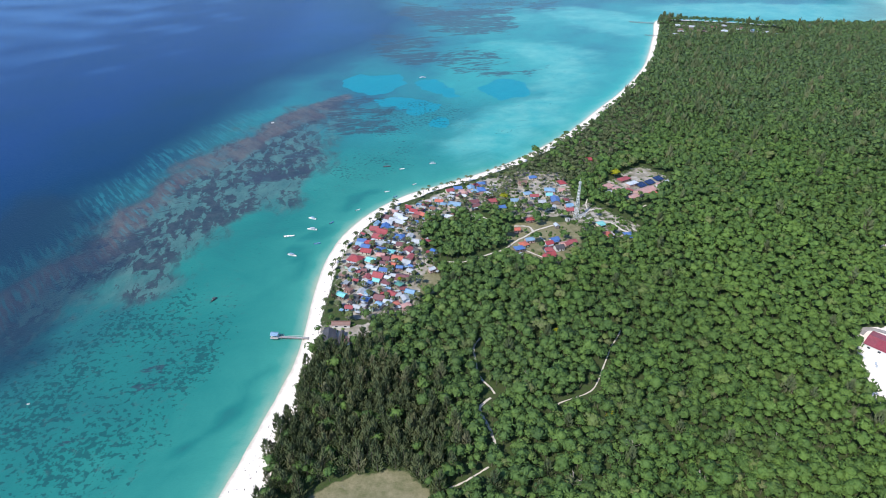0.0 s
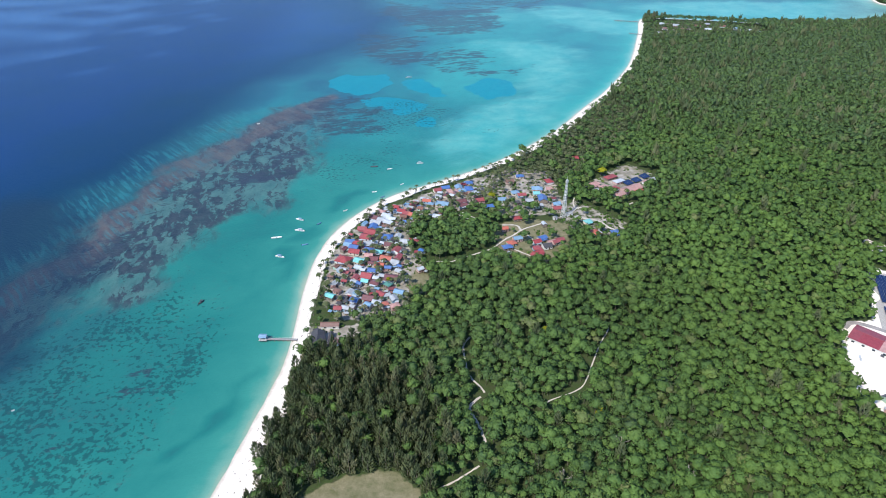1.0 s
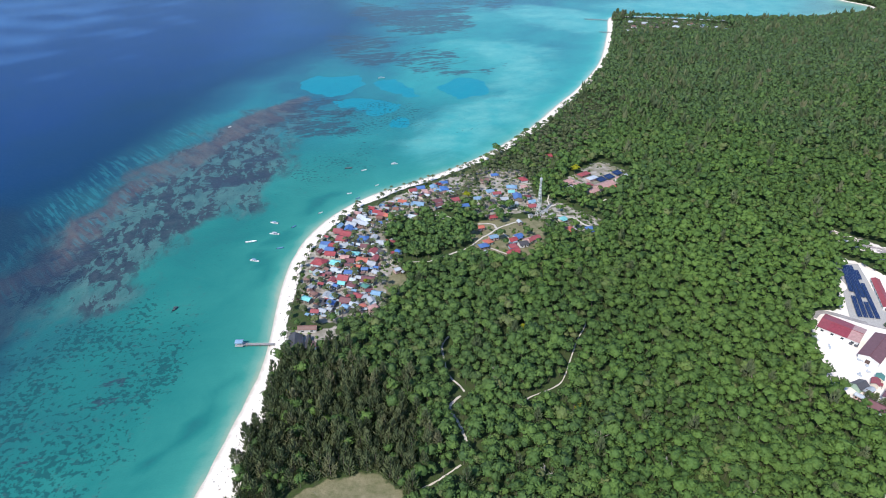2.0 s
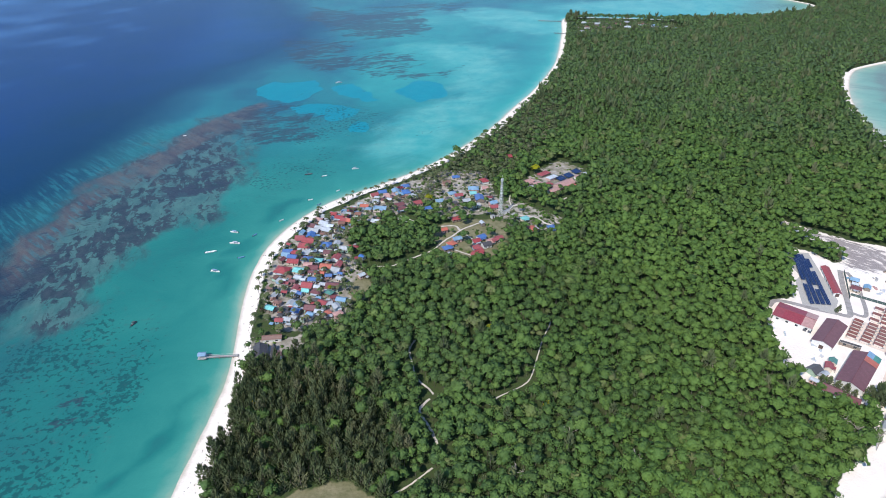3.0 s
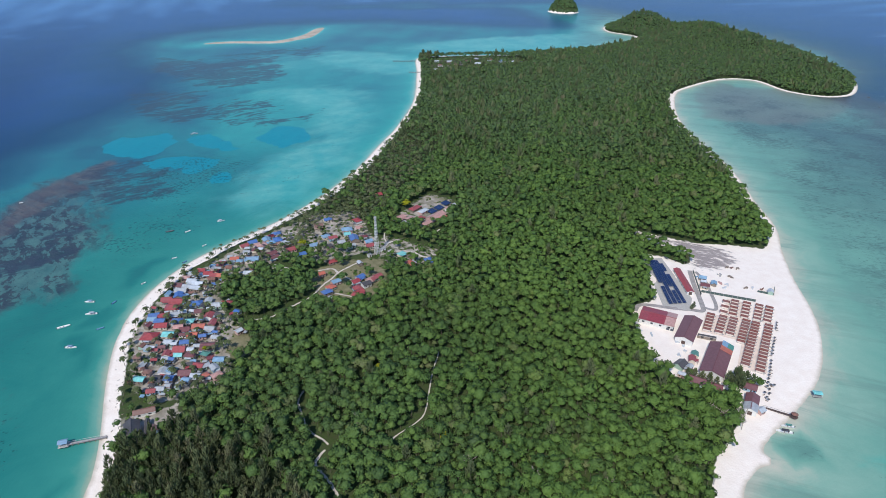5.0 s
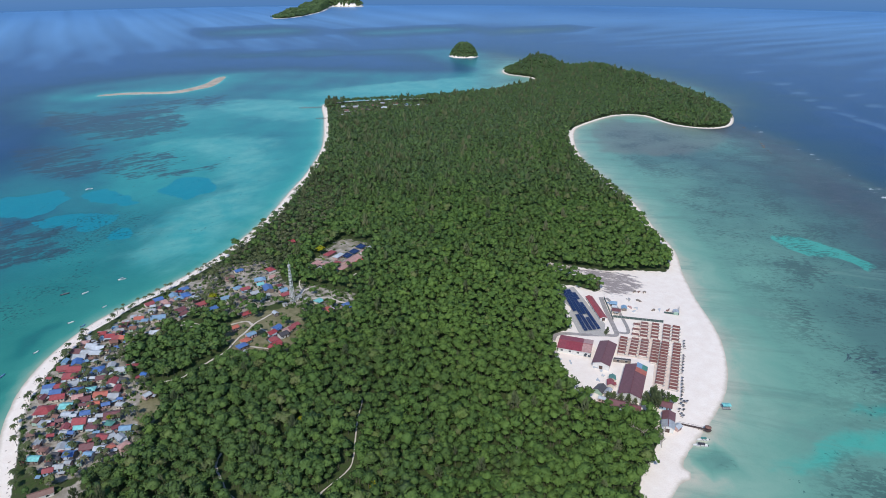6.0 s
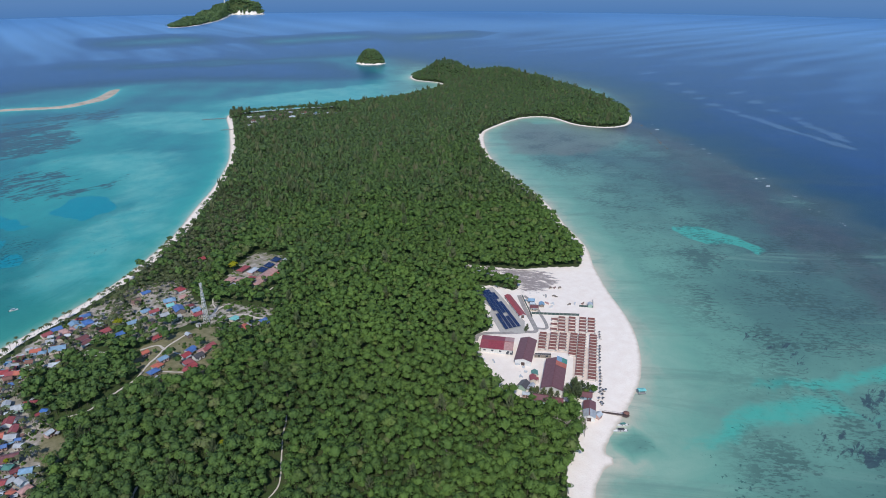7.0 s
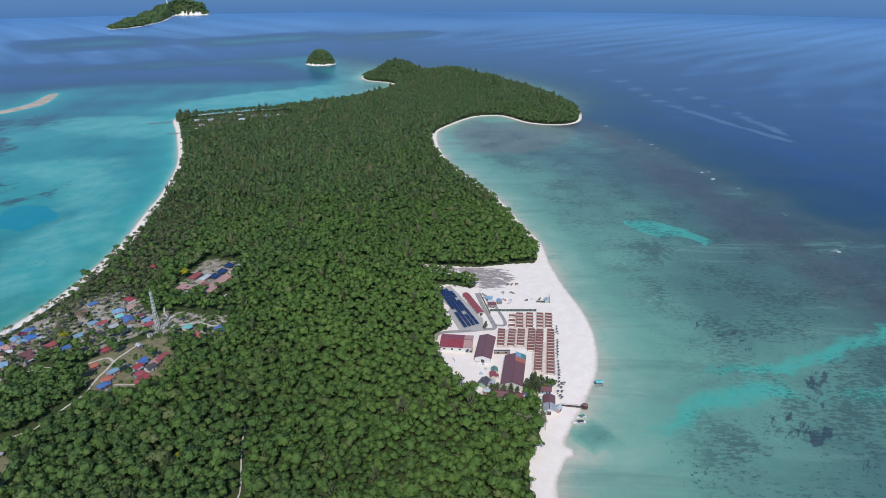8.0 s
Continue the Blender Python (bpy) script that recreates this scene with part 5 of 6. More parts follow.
for row in ((-121, 426, 8.5, 10, 0, None), (-108, 455, 7.0, 160, 0, "sky"), (-105, 437, 8.0, 170, 0, "pale"), (-113, 398, 7.5, -20, 0, "sky"), (-154, 342, 5.0, 60, 2, "dark"),
            (-54, 560, 7.0, 5, 2, None), (-10, 567, 6.5, 0, 0, "pale"), (-39, 554, 5.5, 20, 0, None), (-28, 857, 9.0, 10, 0, "pale"), (-26, 520, 4.0, 30, 0, None),
            (-50, 505, 4.5, 10, 0, None), (-42, 495, 4.0, 40, 1, None), (-91, 448, 4.5, 50, 1, None), (-225, 246, 1.7, 20, 0, None), (-193, 680, 3.6, 10, 0, None),
            (-72, 470, 4.0, 30, 0, None), (-97, 415, 5.0, 15, 1, None), (270, 178.5, 7.0, 150, 0, "green"), (265, 176, 8.5, 145, 0, "dark")):
    boat(*row)


# ---- jetties ----
def jetty(name, a, b, width, deck, label, roof=None):
    a, b = Vector((*a, 0)), Vector((*b, 0))
    d = b - a
    ob = root_at(name, a.x, a.y, z=0.0, turn=math.degrees(math.atan2(d.y, d.x)))
    l = d.length
    n = max(6, int(l / 0.9))
    for k in range(n):
        part("plank", solid((((k + 0.5) * l / n, 0, 1.25), (l / n - 0.06, width, 0.1))), deck, ob)
    for s in (-1, 1):
        part("stringer", solid(((l / 2, s * width * 0.42, 1.1), (l, 0.16, 0.2))), TIMBER, ob)
        for k in range(0, n + 1, 3):
            part("jetty_post", solid(((k * l / n, s * width * 0.46, 0.1), (0.22, 0.22, 2.6))), TIMBER, ob)
        part("rail", solid(((l / 2, s * width * 0.48, 2.1), (l, 0.07, 0.07))), WHITEWALL if roof else DARKWOOD, ob)
    if roof:
        part("landing", solid(((l - 2.2, 0, 1.28), (5.0, 4.4, 0.14))), CONCRETE, ob)
        cover = part("shelter_roof", gable_bm(4.0, 3.2, 3.6, 0.7), ROOFS[roof], ob, "blue tin shelter roof")
        cover.location = (l - 2.2, 0, 0)
        for sx in (-1, 1):
            for sy in (-1, 1):
                part("shelter_post", solid(((l - 2.2 + sx * 1.8, sy * 1.4, 2.5), (0.14, 0.14, 2.4))), WHITEWALL, ob)
    return tagged(ob, label, "jetty")


PIER_DECK = plain("grey_deck", (0.34, 0.32, 0.31), 0.85)
jetty("jetty", (-83, 300.6), (-106, 302), 1.8, PIER_DECK, "grey concrete jetty with a blue-roofed landing over the shallows", "sky")
pier = jetty("pier", (268, 195), (278, 183.5), 1.5, DARKWOOD, "dark brown timber pier ending in a round deck")
bm = bmesh.new()
bmesh.ops.create_cone(bm, cap_ends=True, segments=8, radius1=2.2, radius2=2.2, depth=0.22, matrix=Matrix.Translation((16.4, 0, 1.22)))
part("round_deck", bm, DARKWOOD, pier)
bm = bmesh.new()
bmesh.ops.create_cone(bm, cap_ends=True, segments=8, radius1=2.0, radius2=0.1, depth=1.0, matrix=Matrix.Translation((16.4, 0, 3.6)))
part("thatch_roof", bm, ROOFS["brown"], pier, "brown conical roof")
for k in range(4):
    a = radians(45 + 90 * k)
    part("roof_post", solid(((16.4 + 1.5 * math.cos(a), 1.5 * math.sin(a), 2.2), (0.14, 0.14, 2.0))), DARKWOOD, pier)
jetty("jetty", (388, 1199), (346, 1212), 3.0, PIER_DECK, "long pale jetty at the island's northern point")
jetty("jetty", (366, 1098), (345, 1107), 2.0, PIER_DECK, "short timber jetty near the northern point")


# ---- floating raft ----
def raft(x, y):
    ob = root_at("swim_raft", x, y, z=0.0, turn=-30)
    for s in (-1, 1):
        bm = bmesh.new()
        tube(bm, (-2.6, s * 1.3, 0.1), (2.6, s * 1.3, 0.1), 0.35, 10)
        part("float", bm, HULLS[2], ob)
    part("deck", solid(((0, 0, 0.5), (5.0, 3.4, 0.14))), PIER_DECK, ob)
    part("canopy", gable_bm(4.8, 3.2, 2.6, 0.35, 0.2), ROOFS["teal"], ob, "turquoise canopy")
    for sx in (-1, 1):
        for sy in (-1, 1):
            part("canopy_post", solid(((sx * 2.2, sy * 1.4, 1.6), (0.09, 0.09, 2.1))), STEEL, ob)
    tagged(ob, "floating raft with a turquoise canopy anchored off the beach", "raft")


raft(306.5, 192)


# ---- beach buildings by the jetty ----
def hall(name, corners, h, rise, roof, label, wall=WHITEWALL, along="long", over=0.6, bays=()):
    """A long building from the plan of its roof: four corners in order."""
    c = [Vector((*p, 0)) for p in corners]
    mid = sum(c, Vector()) / 4
    u = (c[1] - c[0] + c[2] - c[3]) / 2
    v = (c[3] - c[0] + c[2] - c[1]) / 2
    if (u.length < v.length) == (along == "long"):
        u, v = v, u
    l, w = u.length - 2 * over, v.length - 2 * over
    ob = root_at(name, mid.x, mid.y, turn=math.degrees(math.atan2(u.y, u.x)))
    part("wall", wall_bm(l, w, h, rise * 0.97), wall, ob)
    if bays:
        at = -l / 2 - over
        total = l + 2 * over
        for share, key in bays:
            n = total * share
            p = part("roof_bay", gable_bm(n, w, h, rise, 0.0), ROOFS[key], ob, ROOF_WORDS[key] + " roof sheeting")
            p.scale = (1, (w + 2 * over) / w, 1)
            p.location = (at + n / 2, 0, 0.02)
            at += n
    else:
        part("roof", gable_bm(l, w, h, rise, over, 0.18), ROOFS[roof], ob)
    part("ridge_cap", solid(((0, 0, h + rise + 0.2), (l + 2 * over, 0.5, 0.1))), ROOFS[roof], ob)
    k = max(2, int(l / 4.5))
    for i in range(k):
        x = -l / 2 + (i + 0.5) * l / k
        for s in (-1, 1):
            part("window", solid(((x, s * (w / 2 + 0.02), h * 0.55), (1.6, 0.06, 1.2))), GLASS, ob)
    for s in (-1, 1):
        part("door", solid(((s * (l / 2 + 0.02), 0, 1.3), (0.08, 2.4, 2.6))), DARKWOOD, ob)
        part("gutter", solid(((0, s * (w / 2 + over), h - rise * over / (w / 2) - 0.08), (l + 2 * over, 0.14, 0.14))), WHITEWALL, ob)
    return tagged(ob, label, "building")


hall("beach_hall", [(-74, 304), (-66, 304), (-64.5, 289), (-73.5, 289)], 3.2, 2.2, "dark", "large beach hall with a blackish shingle roof", TIMBER)
hall("beach_hall", [(-63.5, 303), (-60.5, 303), (-60, 290), (-63, 290)], 2.8, 1.2, "dark", "narrow annex with a blackish roof beside the beach hall", TIMBER, over=0.3)
hall("chalet_block", [(-70, 314), (-58, 314), (-58, 309), (-70, 309)], 2.6, 1.2, "brown", "low white chalet block with a rusty brown roof", over=0.4)


# ---- resort ----
hall("resort_hall", [(263, 300), (279.7, 284), (265.7, 271.3), (250.4, 290)], 3.9, 1.5, "red", "white-walled hall with a red and faded pink metal roof",
     bays=((0.24, "crimson"), (0.48, "crimson"), (0.28, "pink")))
hall("resort_hall", [(282.4, 281), (290.5, 272), (266.8, 253.4), (259.7, 263.4)], 4.2, 1.7, "maroon", "tall white-gabled hall with a dark maroon metal roof")
dining = hall("dining_hall", [(277.6, 250.6), (288, 240), (258.8, 217.3), (252.3, 230.2)], 4.2, 2.2, "maroon", "long dining hall with a maroon roof and an orange end bay")


def dining_roof_sheets():
    """Newer sheets over the sea-facing slope at the inland end."""
    for at, n, key in ((13.9, 3.2, "sky"), (16.6, 3.4, "green"), (10.6, 5.2, "orange")):
        bm = solid(((0, 0, 0.10), (n if key != "sky" else 5.8, 7.6 if key == "orange" else 3.7, 0.06)))
        ob = part("roof_sheet", bm, ROOFS[key], dining, ROOF_WORDS[key] + " roof sheeting")
        y = 3.75 if key == "orange" else (1.9 if key == "sky" else 5.6)
        x = at if key == "orange" else 16.1
        if key == "green":
            ob.scale = (5.8 / n, 1, 1)
        side = -1 if (dining.matrix_basis.to_3x3() @ Vector((0, 1, 0))).dot(Vector((10.4, -10.6, 0))) < 0 else 1
        end = 1 if (dining.matrix_basis.to_3x3() @ Vector((1, 0, 0))).dot(Vector((25, 21, 0))) > 0 else -1
        slope = math.atan2(2.2, DINING_HALF)
        ob.location = (end * x, side * y * math.cos(slope), 6.4 - y * math.sin(slope) + 0.24)
        ob.rotation_euler = (-side * slope, 0, 0)


DINING_HALF = 6.8
dining_roof_sheets()
hall("store_shed", [(319.7, 339.5), (324.6, 338), (312, 306), (305.8, 306.3)], 2.6, 0.9, "red", "long narrow store shed with a bright red roof", over=0.3)
hall("reception", [(264, 204.2), (270.8, 200.4), (258.5, 190), (252, 194)], 3.2, 1.5, "maroon", "beachfront reception building with a maroon and grey roof", over=0.4,
     bays=((0.55, "maroon"), (0.45, "grey")))
hall("open_shed", [(278.6, 262.4), (287.2, 255), (286, 253.6), (277.4, 261)], 2.6, 0.3, "dark", "low dark shed with an open front", TIMBER, over=0.1)


def small_sheds():
    g = np.random.default_rng(12)
    for x, y, roof, l, turn in ((326, 311, "maroon", 6.0, -40), (332.5, 321, "sky", 5.0, -40), (335, 311.5, "sky", 4.5, 50), (329, 316, "pale", 3.5, -40), (261.5, 245, "green", 4.5, 50),
                                (256.5, 241.5, "red", 5.5, 50), (246.5, 240, "dark", 7.0, 20), (250, 236, "grey", 4.0, 20), (246, 224, "maroon", 9.0, -50), (252.5, 215.5, "maroon", 6.5, -50),
                                (272, 209, "maroon", 7.0, -50), (263, 191.5, "pale", 4.0, 10), (241, 232, "pale", 4.0, -50), (367, 288, "pale", 4.0, 45)):
        house(x, y, roof, l, turn, g, "resort outbuildings", "low resort outbuilding", 0.15, hip=False)


small_sheds()


# ---- bungalows in rows ----
def bungalow():
    ob = new("bungalow")
    wall = plain("peach_wall", (0.76, 0.68, 0.62), 0.75, vary=0.1)
    part("wall", wall_bm(4.3, 1.9, 1.9, 0.5, 0.3), wall, ob)
    r = part("roof", gable_bm(4.5, 1.95, 1.9, 0.55, 0.32), ROOFS["brown_red"], ob, "red-brown tin roof")
    part("ridge_cap", solid(((0, 0, 2.58), (5.1, 0.24, 0.05))), ROOFS["brown_red"], r)
    part("floor_slab", solid(((0.3, 0, 0.1), (5.2, 2.0, 0.5))), CONCRETE, ob)
    part("door", solid(((2.17, 0.4, 1.1), (0.06, 0.8, 1.6))), DARKWOOD, ob)
    part("window", solid(((2.17, -0.5, 1.2), (0.05, 0.6, 0.7))), GLASS, ob)
    part("step", solid(((3.2, 0.35, 0.1), (0.5, 1.0, 0.3))), CONCRETE, ob)
    return tagged(ob, "tiny pale-walled bungalow with a red-brown gable roof", "bungalow", "resort bungalows")


ROOFS["brown_red"] = tin("red_brown_tin", (0.19, 0.052, 0.040))
ROOF_WORDS["brown_red"] = "red-brown"
BUNGALOW_ROWS = [((332.6, 286.9), (318.4, 273.9), 5), ((338.6, 281.7), (324.1, 268.9), 5), ((344.8, 276.3), (330.1, 263.7), 5), ((349.8, 271.9), (335.0, 259.4), 5),
                 ((303.9, 278.9), (288.9, 265.7), 6), ((310.0, 273.6), (294.0, 260.3), 6), ((315.1, 269.1), (299.8, 256.2), 6), ((321.5, 264.2), (300.7, 247.1), 8),
                 ((325.6, 259.8), (285.4, 227.2), 15), ((331.7, 254.5), (289.4, 219.2), 15), ((326, 288.5), (314.5, 278.5), 3)]


def bungalows():
    first = bungalow()
    todo = []
    for a, b, n in BUNGALOW_ROWS:
        for k in range(n):
            t = k / (n - 1)
            x, y = a[0] + (b[0] - a[0]) * t, a[1] + (b[1] - a[1]) * t
            turn = math.degrees(math.atan2(b[1] - a[1], b[0] - a[0])) + 90
            todo.append(pose(x, y, z_at(x, y), 0, 0, turn))
    first.matrix_basis = todo[0]
    for m in todo[1:]:
        copy_thing(first, m)


bungalows()


# ---- paving under the bungalows ----
def bungalow_paving():
    edge = [(331, 293), (353, 272), (292, 216), (279, 227), (303, 248), (285, 266), (303, 283), (312, 276)]
    m = plain("peach_paving", (0.80, 0.66, 0.56), 0.85, vary=0.12, scale=0.25, rand=0.0)
    bm = bmesh.new()
    lo = [bm.verts.new((x, y, z_at(x, y) - 0.2)) for x, y in edge]
    hi = [bm.verts.new((x, y, z_at(x, y) + 0.10)) for x, y in edge]
    bm.faces.new(hi)
    for i in range(len(edge)):
        j = (i + 1) % len(edge)
        bm.faces.new((lo[i], lo[j], hi[j], hi[i]))
    bmesh.ops.triangulate(bm, faces=bm.faces)
    bmesh.ops.subdivide_edges(bm, edges=bm.edges, cuts=3, use_grid_fill=True)
    bmesh.ops.recalc_face_normals(bm, faces=bm.faces)
    for v in bm.verts:
        v.co.z = max(v.co.z, z_at(v.co.x, v.co.y) + 0.10) if v.co.z > z_at(v.co.x, v.co.y) - 0.05 else v.co.z
    me = bpy.data.meshes.new("pavement")
    bm.to_mesh(me)
    bm.free()
    me.materials.append(m)
    tagged(new("pavement", me), "pale peach paving between the bungalow rows", "pavement", kind="structure")


bungalow_paving()


# ---- solar fields ----
def panel_material():
    n = Nodes("solar_cells", 0.12, 0.0, 0.6)
    c = n.ramp(n.noise(0.9, 3), (0.3, (0.012, 0.025, 0.075)), (0.7, (0.022, 0.045, 0.125)))
    return n.done(n.mix(n.math("MULTIPLY", n.rand(), 0.3), c, (0.03, 0.06, 0.16)))


CELLS = panel_material()


def solar_table(l, w, turn, x, y, group):
    ob = root_at("solar_table", x, y, turn=turn)
    nx, ny = 3, 2
    for i in range(nx):
        for j in range(ny):
            p = part("panel", solid((((i + 0.5 - nx / 2) * l / nx, (j + 0.5 - ny / 2) * w / ny, 1.5), (l / nx - 0.10, w / ny - 0.10, 0.05))), CELLS, ob)
            for v in p.data.vertices:
                v.co.z += v.co.y * 0.12
    part("frame", solid(((0, 0, 1.42), (l, 0.1, 0.08)), ((0, 0.3 * w, 1.42 + 0.036 * w), (l, 0.1, 0.08)), ((0, -0.3 * w, 1.42 - 0.036 * w), (l, 0.1, 0.08))), STEEL, ob)
    for sx in (-1, 1):
        part("post", solid(((sx * l * 0.35, 0, 0.6), (0.12, 0.12, 1.6))), STEEL, ob)
    return tagged(ob, "tilted table of dark blue solar panels on steel posts", "solar panel", group)


def solar_fields():
    a, b, c, d = (Vector(p) for p in ((310.5, 359.5), (320.3, 356.3), (298.6, 297.2), (284.6, 300.4)))
    cols, rows = 4, 11
    skip = {(3, 0), (0, 6), (2, 7), (3, 3)}
    u = (b - a).normalized()
    turn = math.degrees(math.atan2(u.y, u.x))
    for i in range(cols):
        for j in range(rows):
            if (i, j) in skip:
                continue
            s, t = (i + 0.5) / cols, (j + 0.5) / rows
            p = (a * (1 - s) + b * s) * (1 - t) + (d * (1 - s) + c * s) * t
            solar_table((b - a).length / cols * 1.05, (d - a).length / rows - 0.35, turn, p.x, p.y, "resort solar field")
    for x, y in ((178.5, 511), (187.5, 516.5), (197.5, 524.5)):
        solar_table(9.0, 7.0, 32, x, y, "school solar field")
    pad = [(309.5, 364), (325.2, 361), (307, 302), (294.5, 288.5), (280.5, 301)]
    p = np.array(pad, float)
    z = [z_at(*q) + 0.18 for q in pad]
    m = plain("grey_gravel", (0.50, 0.47, 0.43), 0.9, vary=0.25, scale=1.5)
    mid = p.mean(0)
    v = np.vstack([np.column_stack([p, z]), [*mid, max(z) + 0.02]])
    tagged(new("pavement", mesh_from("pavement", v, [(i, (i + 1) % 5, 5) for i in range(5)], [m])), "grey gravel pad under the solar field", "gravel pad", kind="structure")


solar_fields()


# ---- walls, fences, umbrellas, stores and vehicles at the resort ----
def fence(a, b, h, mat, label, thick=0.15):
    a, b = Vector((*a, 0)), Vector((*b, 0))
    d = b - a
    ob = root_at("fence", a.x, a.y, turn=math.degrees(math.atan2(d.y, d.x)))
    n = max(2, int(d.length / 3))
    for k in range(n):
        part("panel", solid((((k + 0.5) * d.length / n, 0, h / 2), (d.length / n - 0.2, thick, h))), mat, ob)
    for k in range(n + 1):
        part("post", solid(((k * d.length / n, 0, h / 2 + 0.1), (0.2, thick + 0.06, h + 0.3))), CONCRETE, ob)
    return tagged(ob, label, "fence", "resort fences")


HOARDING = plain("dark_green_hoarding", (0.05, 0.09, 0.08), 0.6)
fence((319.4, 306.9), (347.4, 282.3), 1.9, HOARDING, "dark green site hoarding along the bungalow lawn")
fence((334.2, 333.8), (316, 303), 1.9, HOARDING, "dark green site hoarding beside the service road")
fence((359.6, 293.0), (367.3, 285.0), 1.6, HOARDING, "dark low wall behind the beach")
fence((367.3, 285.0), (376.5, 293.2), 1.6, HOARDING, "dark low wall behind the beach")


def umbrella(x, y, dark=True):
    ob = root_at("beach_umbrella", x, y)
    bm = bmesh.new()
    tube(bm, (0, 0, -0.2), (0, 0, 2.3), 0.05)
    part("pole", bm, TIMBER, ob)
    bm = bmesh.new()
    bmesh.ops.create_cone(bm, cap_ends=False, segments=8, radius1=0.85, radius2=0.05, depth=0.5, matrix=Matrix.Translation((0, 0, 2.15)))
    part("canopy", bm, ROOFS["dark"], ob)
    part("seat", solid(((0.9, 0.3, 0.25), (1.6, 0.6, 0.12))), TIMBER, ob)
    return tagged(ob, "dark beach umbrella with a timber lounger on white sand", "umbrella", "beach umbrellas")


first = umbrella(285.6, 206.7)
for k, (x, y) in enumerate([(281.9, 204.1), (279.1, 201.0), (275.0, 199.0), (274.4, 197.2), (287.4, 205.8), (277, 202.6)] + [(339.7 - 3.0 * i, 255.3 - 2.58 * i) for i in range(0, 20) if i not in (3, 4, 11)]):
    copy_thing(first, pose(x, y, z_at(x, y), 0, 0, 37 * k))


def stack(x, y, turn, mat, label, g):
    ob = root_at("material_stack", x, y, turn=turn)
    for k in range(int(g.integers(3, 6))):
        part("pallet", solid(((g.uniform(-1.6, 1.6), g.uniform(-1.2, 1.2), g.uniform(0.3, 0.6)), (g.uniform(0.8, 2.6), g.uniform(0.5, 1.1), g.uniform(0.5, 1.1)), g.uniform(-40, 40))), mat, ob)
    tagged(ob, label, "building materials", "building materials")


g = np.random.default_rng(3)
for x, y, m, words in ((367.9, 328.1, ROOFS["brown"], "brown"), (364, 330, TIMBER, "timber"), (360.1, 297.7, STEEL, "grey"), (356.3, 317.2, TIMBER, "timber"), (339.9, 305.1, STEEL, "grey"),
                       (365.1, 294.7, ROOFS["brown"], "brown"), (341.7, 312.6, ROOFS["pink"], "reddish"), (371, 326, TIMBER, "timber"), (345, 308, STEEL, "grey"), (356, 300, TIMBER, "timber"),
                       (263, 257, ROOFS["pale"], "pale"), (259, 252, STEEL, "grey"), (253, 250, ROOFS["pale"], "pale"), (262, 262, ROOFS["pale"], "pale"), (370, 292, ROOFS["brown"], "brown"),
                       (331, 325, ROOFS["sky"], "blue"), (350, 322, CONCRETE, "grey"), (246, 281, STEEL, "grey"), (250, 274, ROOFS["pale"], "pale")):
    stack(x, y, g.uniform(0, 90), m, f"untidy stack of {words} building materials on sand", g)


def truck(x, y, turn):
    ob = root_at("truck", x, y, turn=turn)
    part("cab", solid(((1.7, 0, 1.3), (1.4, 1.8, 1.7)), ((1.5, 0, 2.2), (1.0, 1.6, 0.3))), HULLS[2], ob)
    part("cargo_bed", solid(((-0.7, 0, 1.3), (3.2, 1.9, 1.4))), HULLS[2], ob)
    part("windscreen", solid(((2.42, 0, 1.6), (0.04, 1.5, 0.7))), GLASS, ob)
    for sx in (-1.3, 1.5):
        for sy in (-0.85, 0.85):
            bm = bmesh.new()
            tube(bm, (sx, sy - 0.14, 0.42), (sx, sy + 0.14, 0.42), 0.42, 12)
            part("wheel", bm, HULLS[2], ob)
    tagged(ob, "small black truck parked on the sand yard", "truck", "parked trucks")


truck(265.4, 276.2, 42)
truck(267.4, 274.2, 42)


def service_road():
    m = plain("grey_service_road", (0.36, 0.33, 0.31), 0.9, vary=0.25, scale=0.4)
    for line, w in (([(333, 336), (322, 318), (309, 294), (303, 286), (296, 290), (285, 296), (272, 305), (264, 307), (257, 302)], 3.6), ([(306, 290), (312, 284), (318, 290), (326, 305), (333, 318), (336, 333)], 2.6)):
        p = curve_through(line, steps=6)
        d = np.gradient(p, axis=0)
        d /= np.linalg.norm(d, axis=1)[:, None]
        n = np.column_stack([-d[:, 1], d[:, 0]]) * w / 2
        z = ground_z(p, shore_distance(p, COAST)) + 0.15
        v = np.vstack([np.column_stack([p + n, z]), np.column_stack([p - n, z])])
        k = len(p)
        tagged(new("road", mesh_from("road", v, [(i, k + i, k + i + 1, i + 1) for i in range(k - 1)], [m])), "worn grey service road through the resort", "road", kind="structure")


service_road()


# ---- northern point settlement ----
def point_settlement():
    g = np.random.default_rng(31)
    for x, y, roof, l in ((485, 1116, "pale", 12), (552, 1100, "pale", 14), (391, 1094, "pale", 9), (445, 1120, "brown", 12), (440, 1150, "grey", 10), (538, 1122, "sky", 11), (413, 1127, "brown", 10), (476, 1142, "brown", 10), (560, 1090, "sky", 9), (500, 1160, "grey", 9), (420, 1165, "pale", 8), (520, 1140, "brown", 9)):
        house(x, y, roof, l, -20 + g.normal(0, 12), g, "northern point houses", "beach house at the northern point", 0.4)


point_settlement()


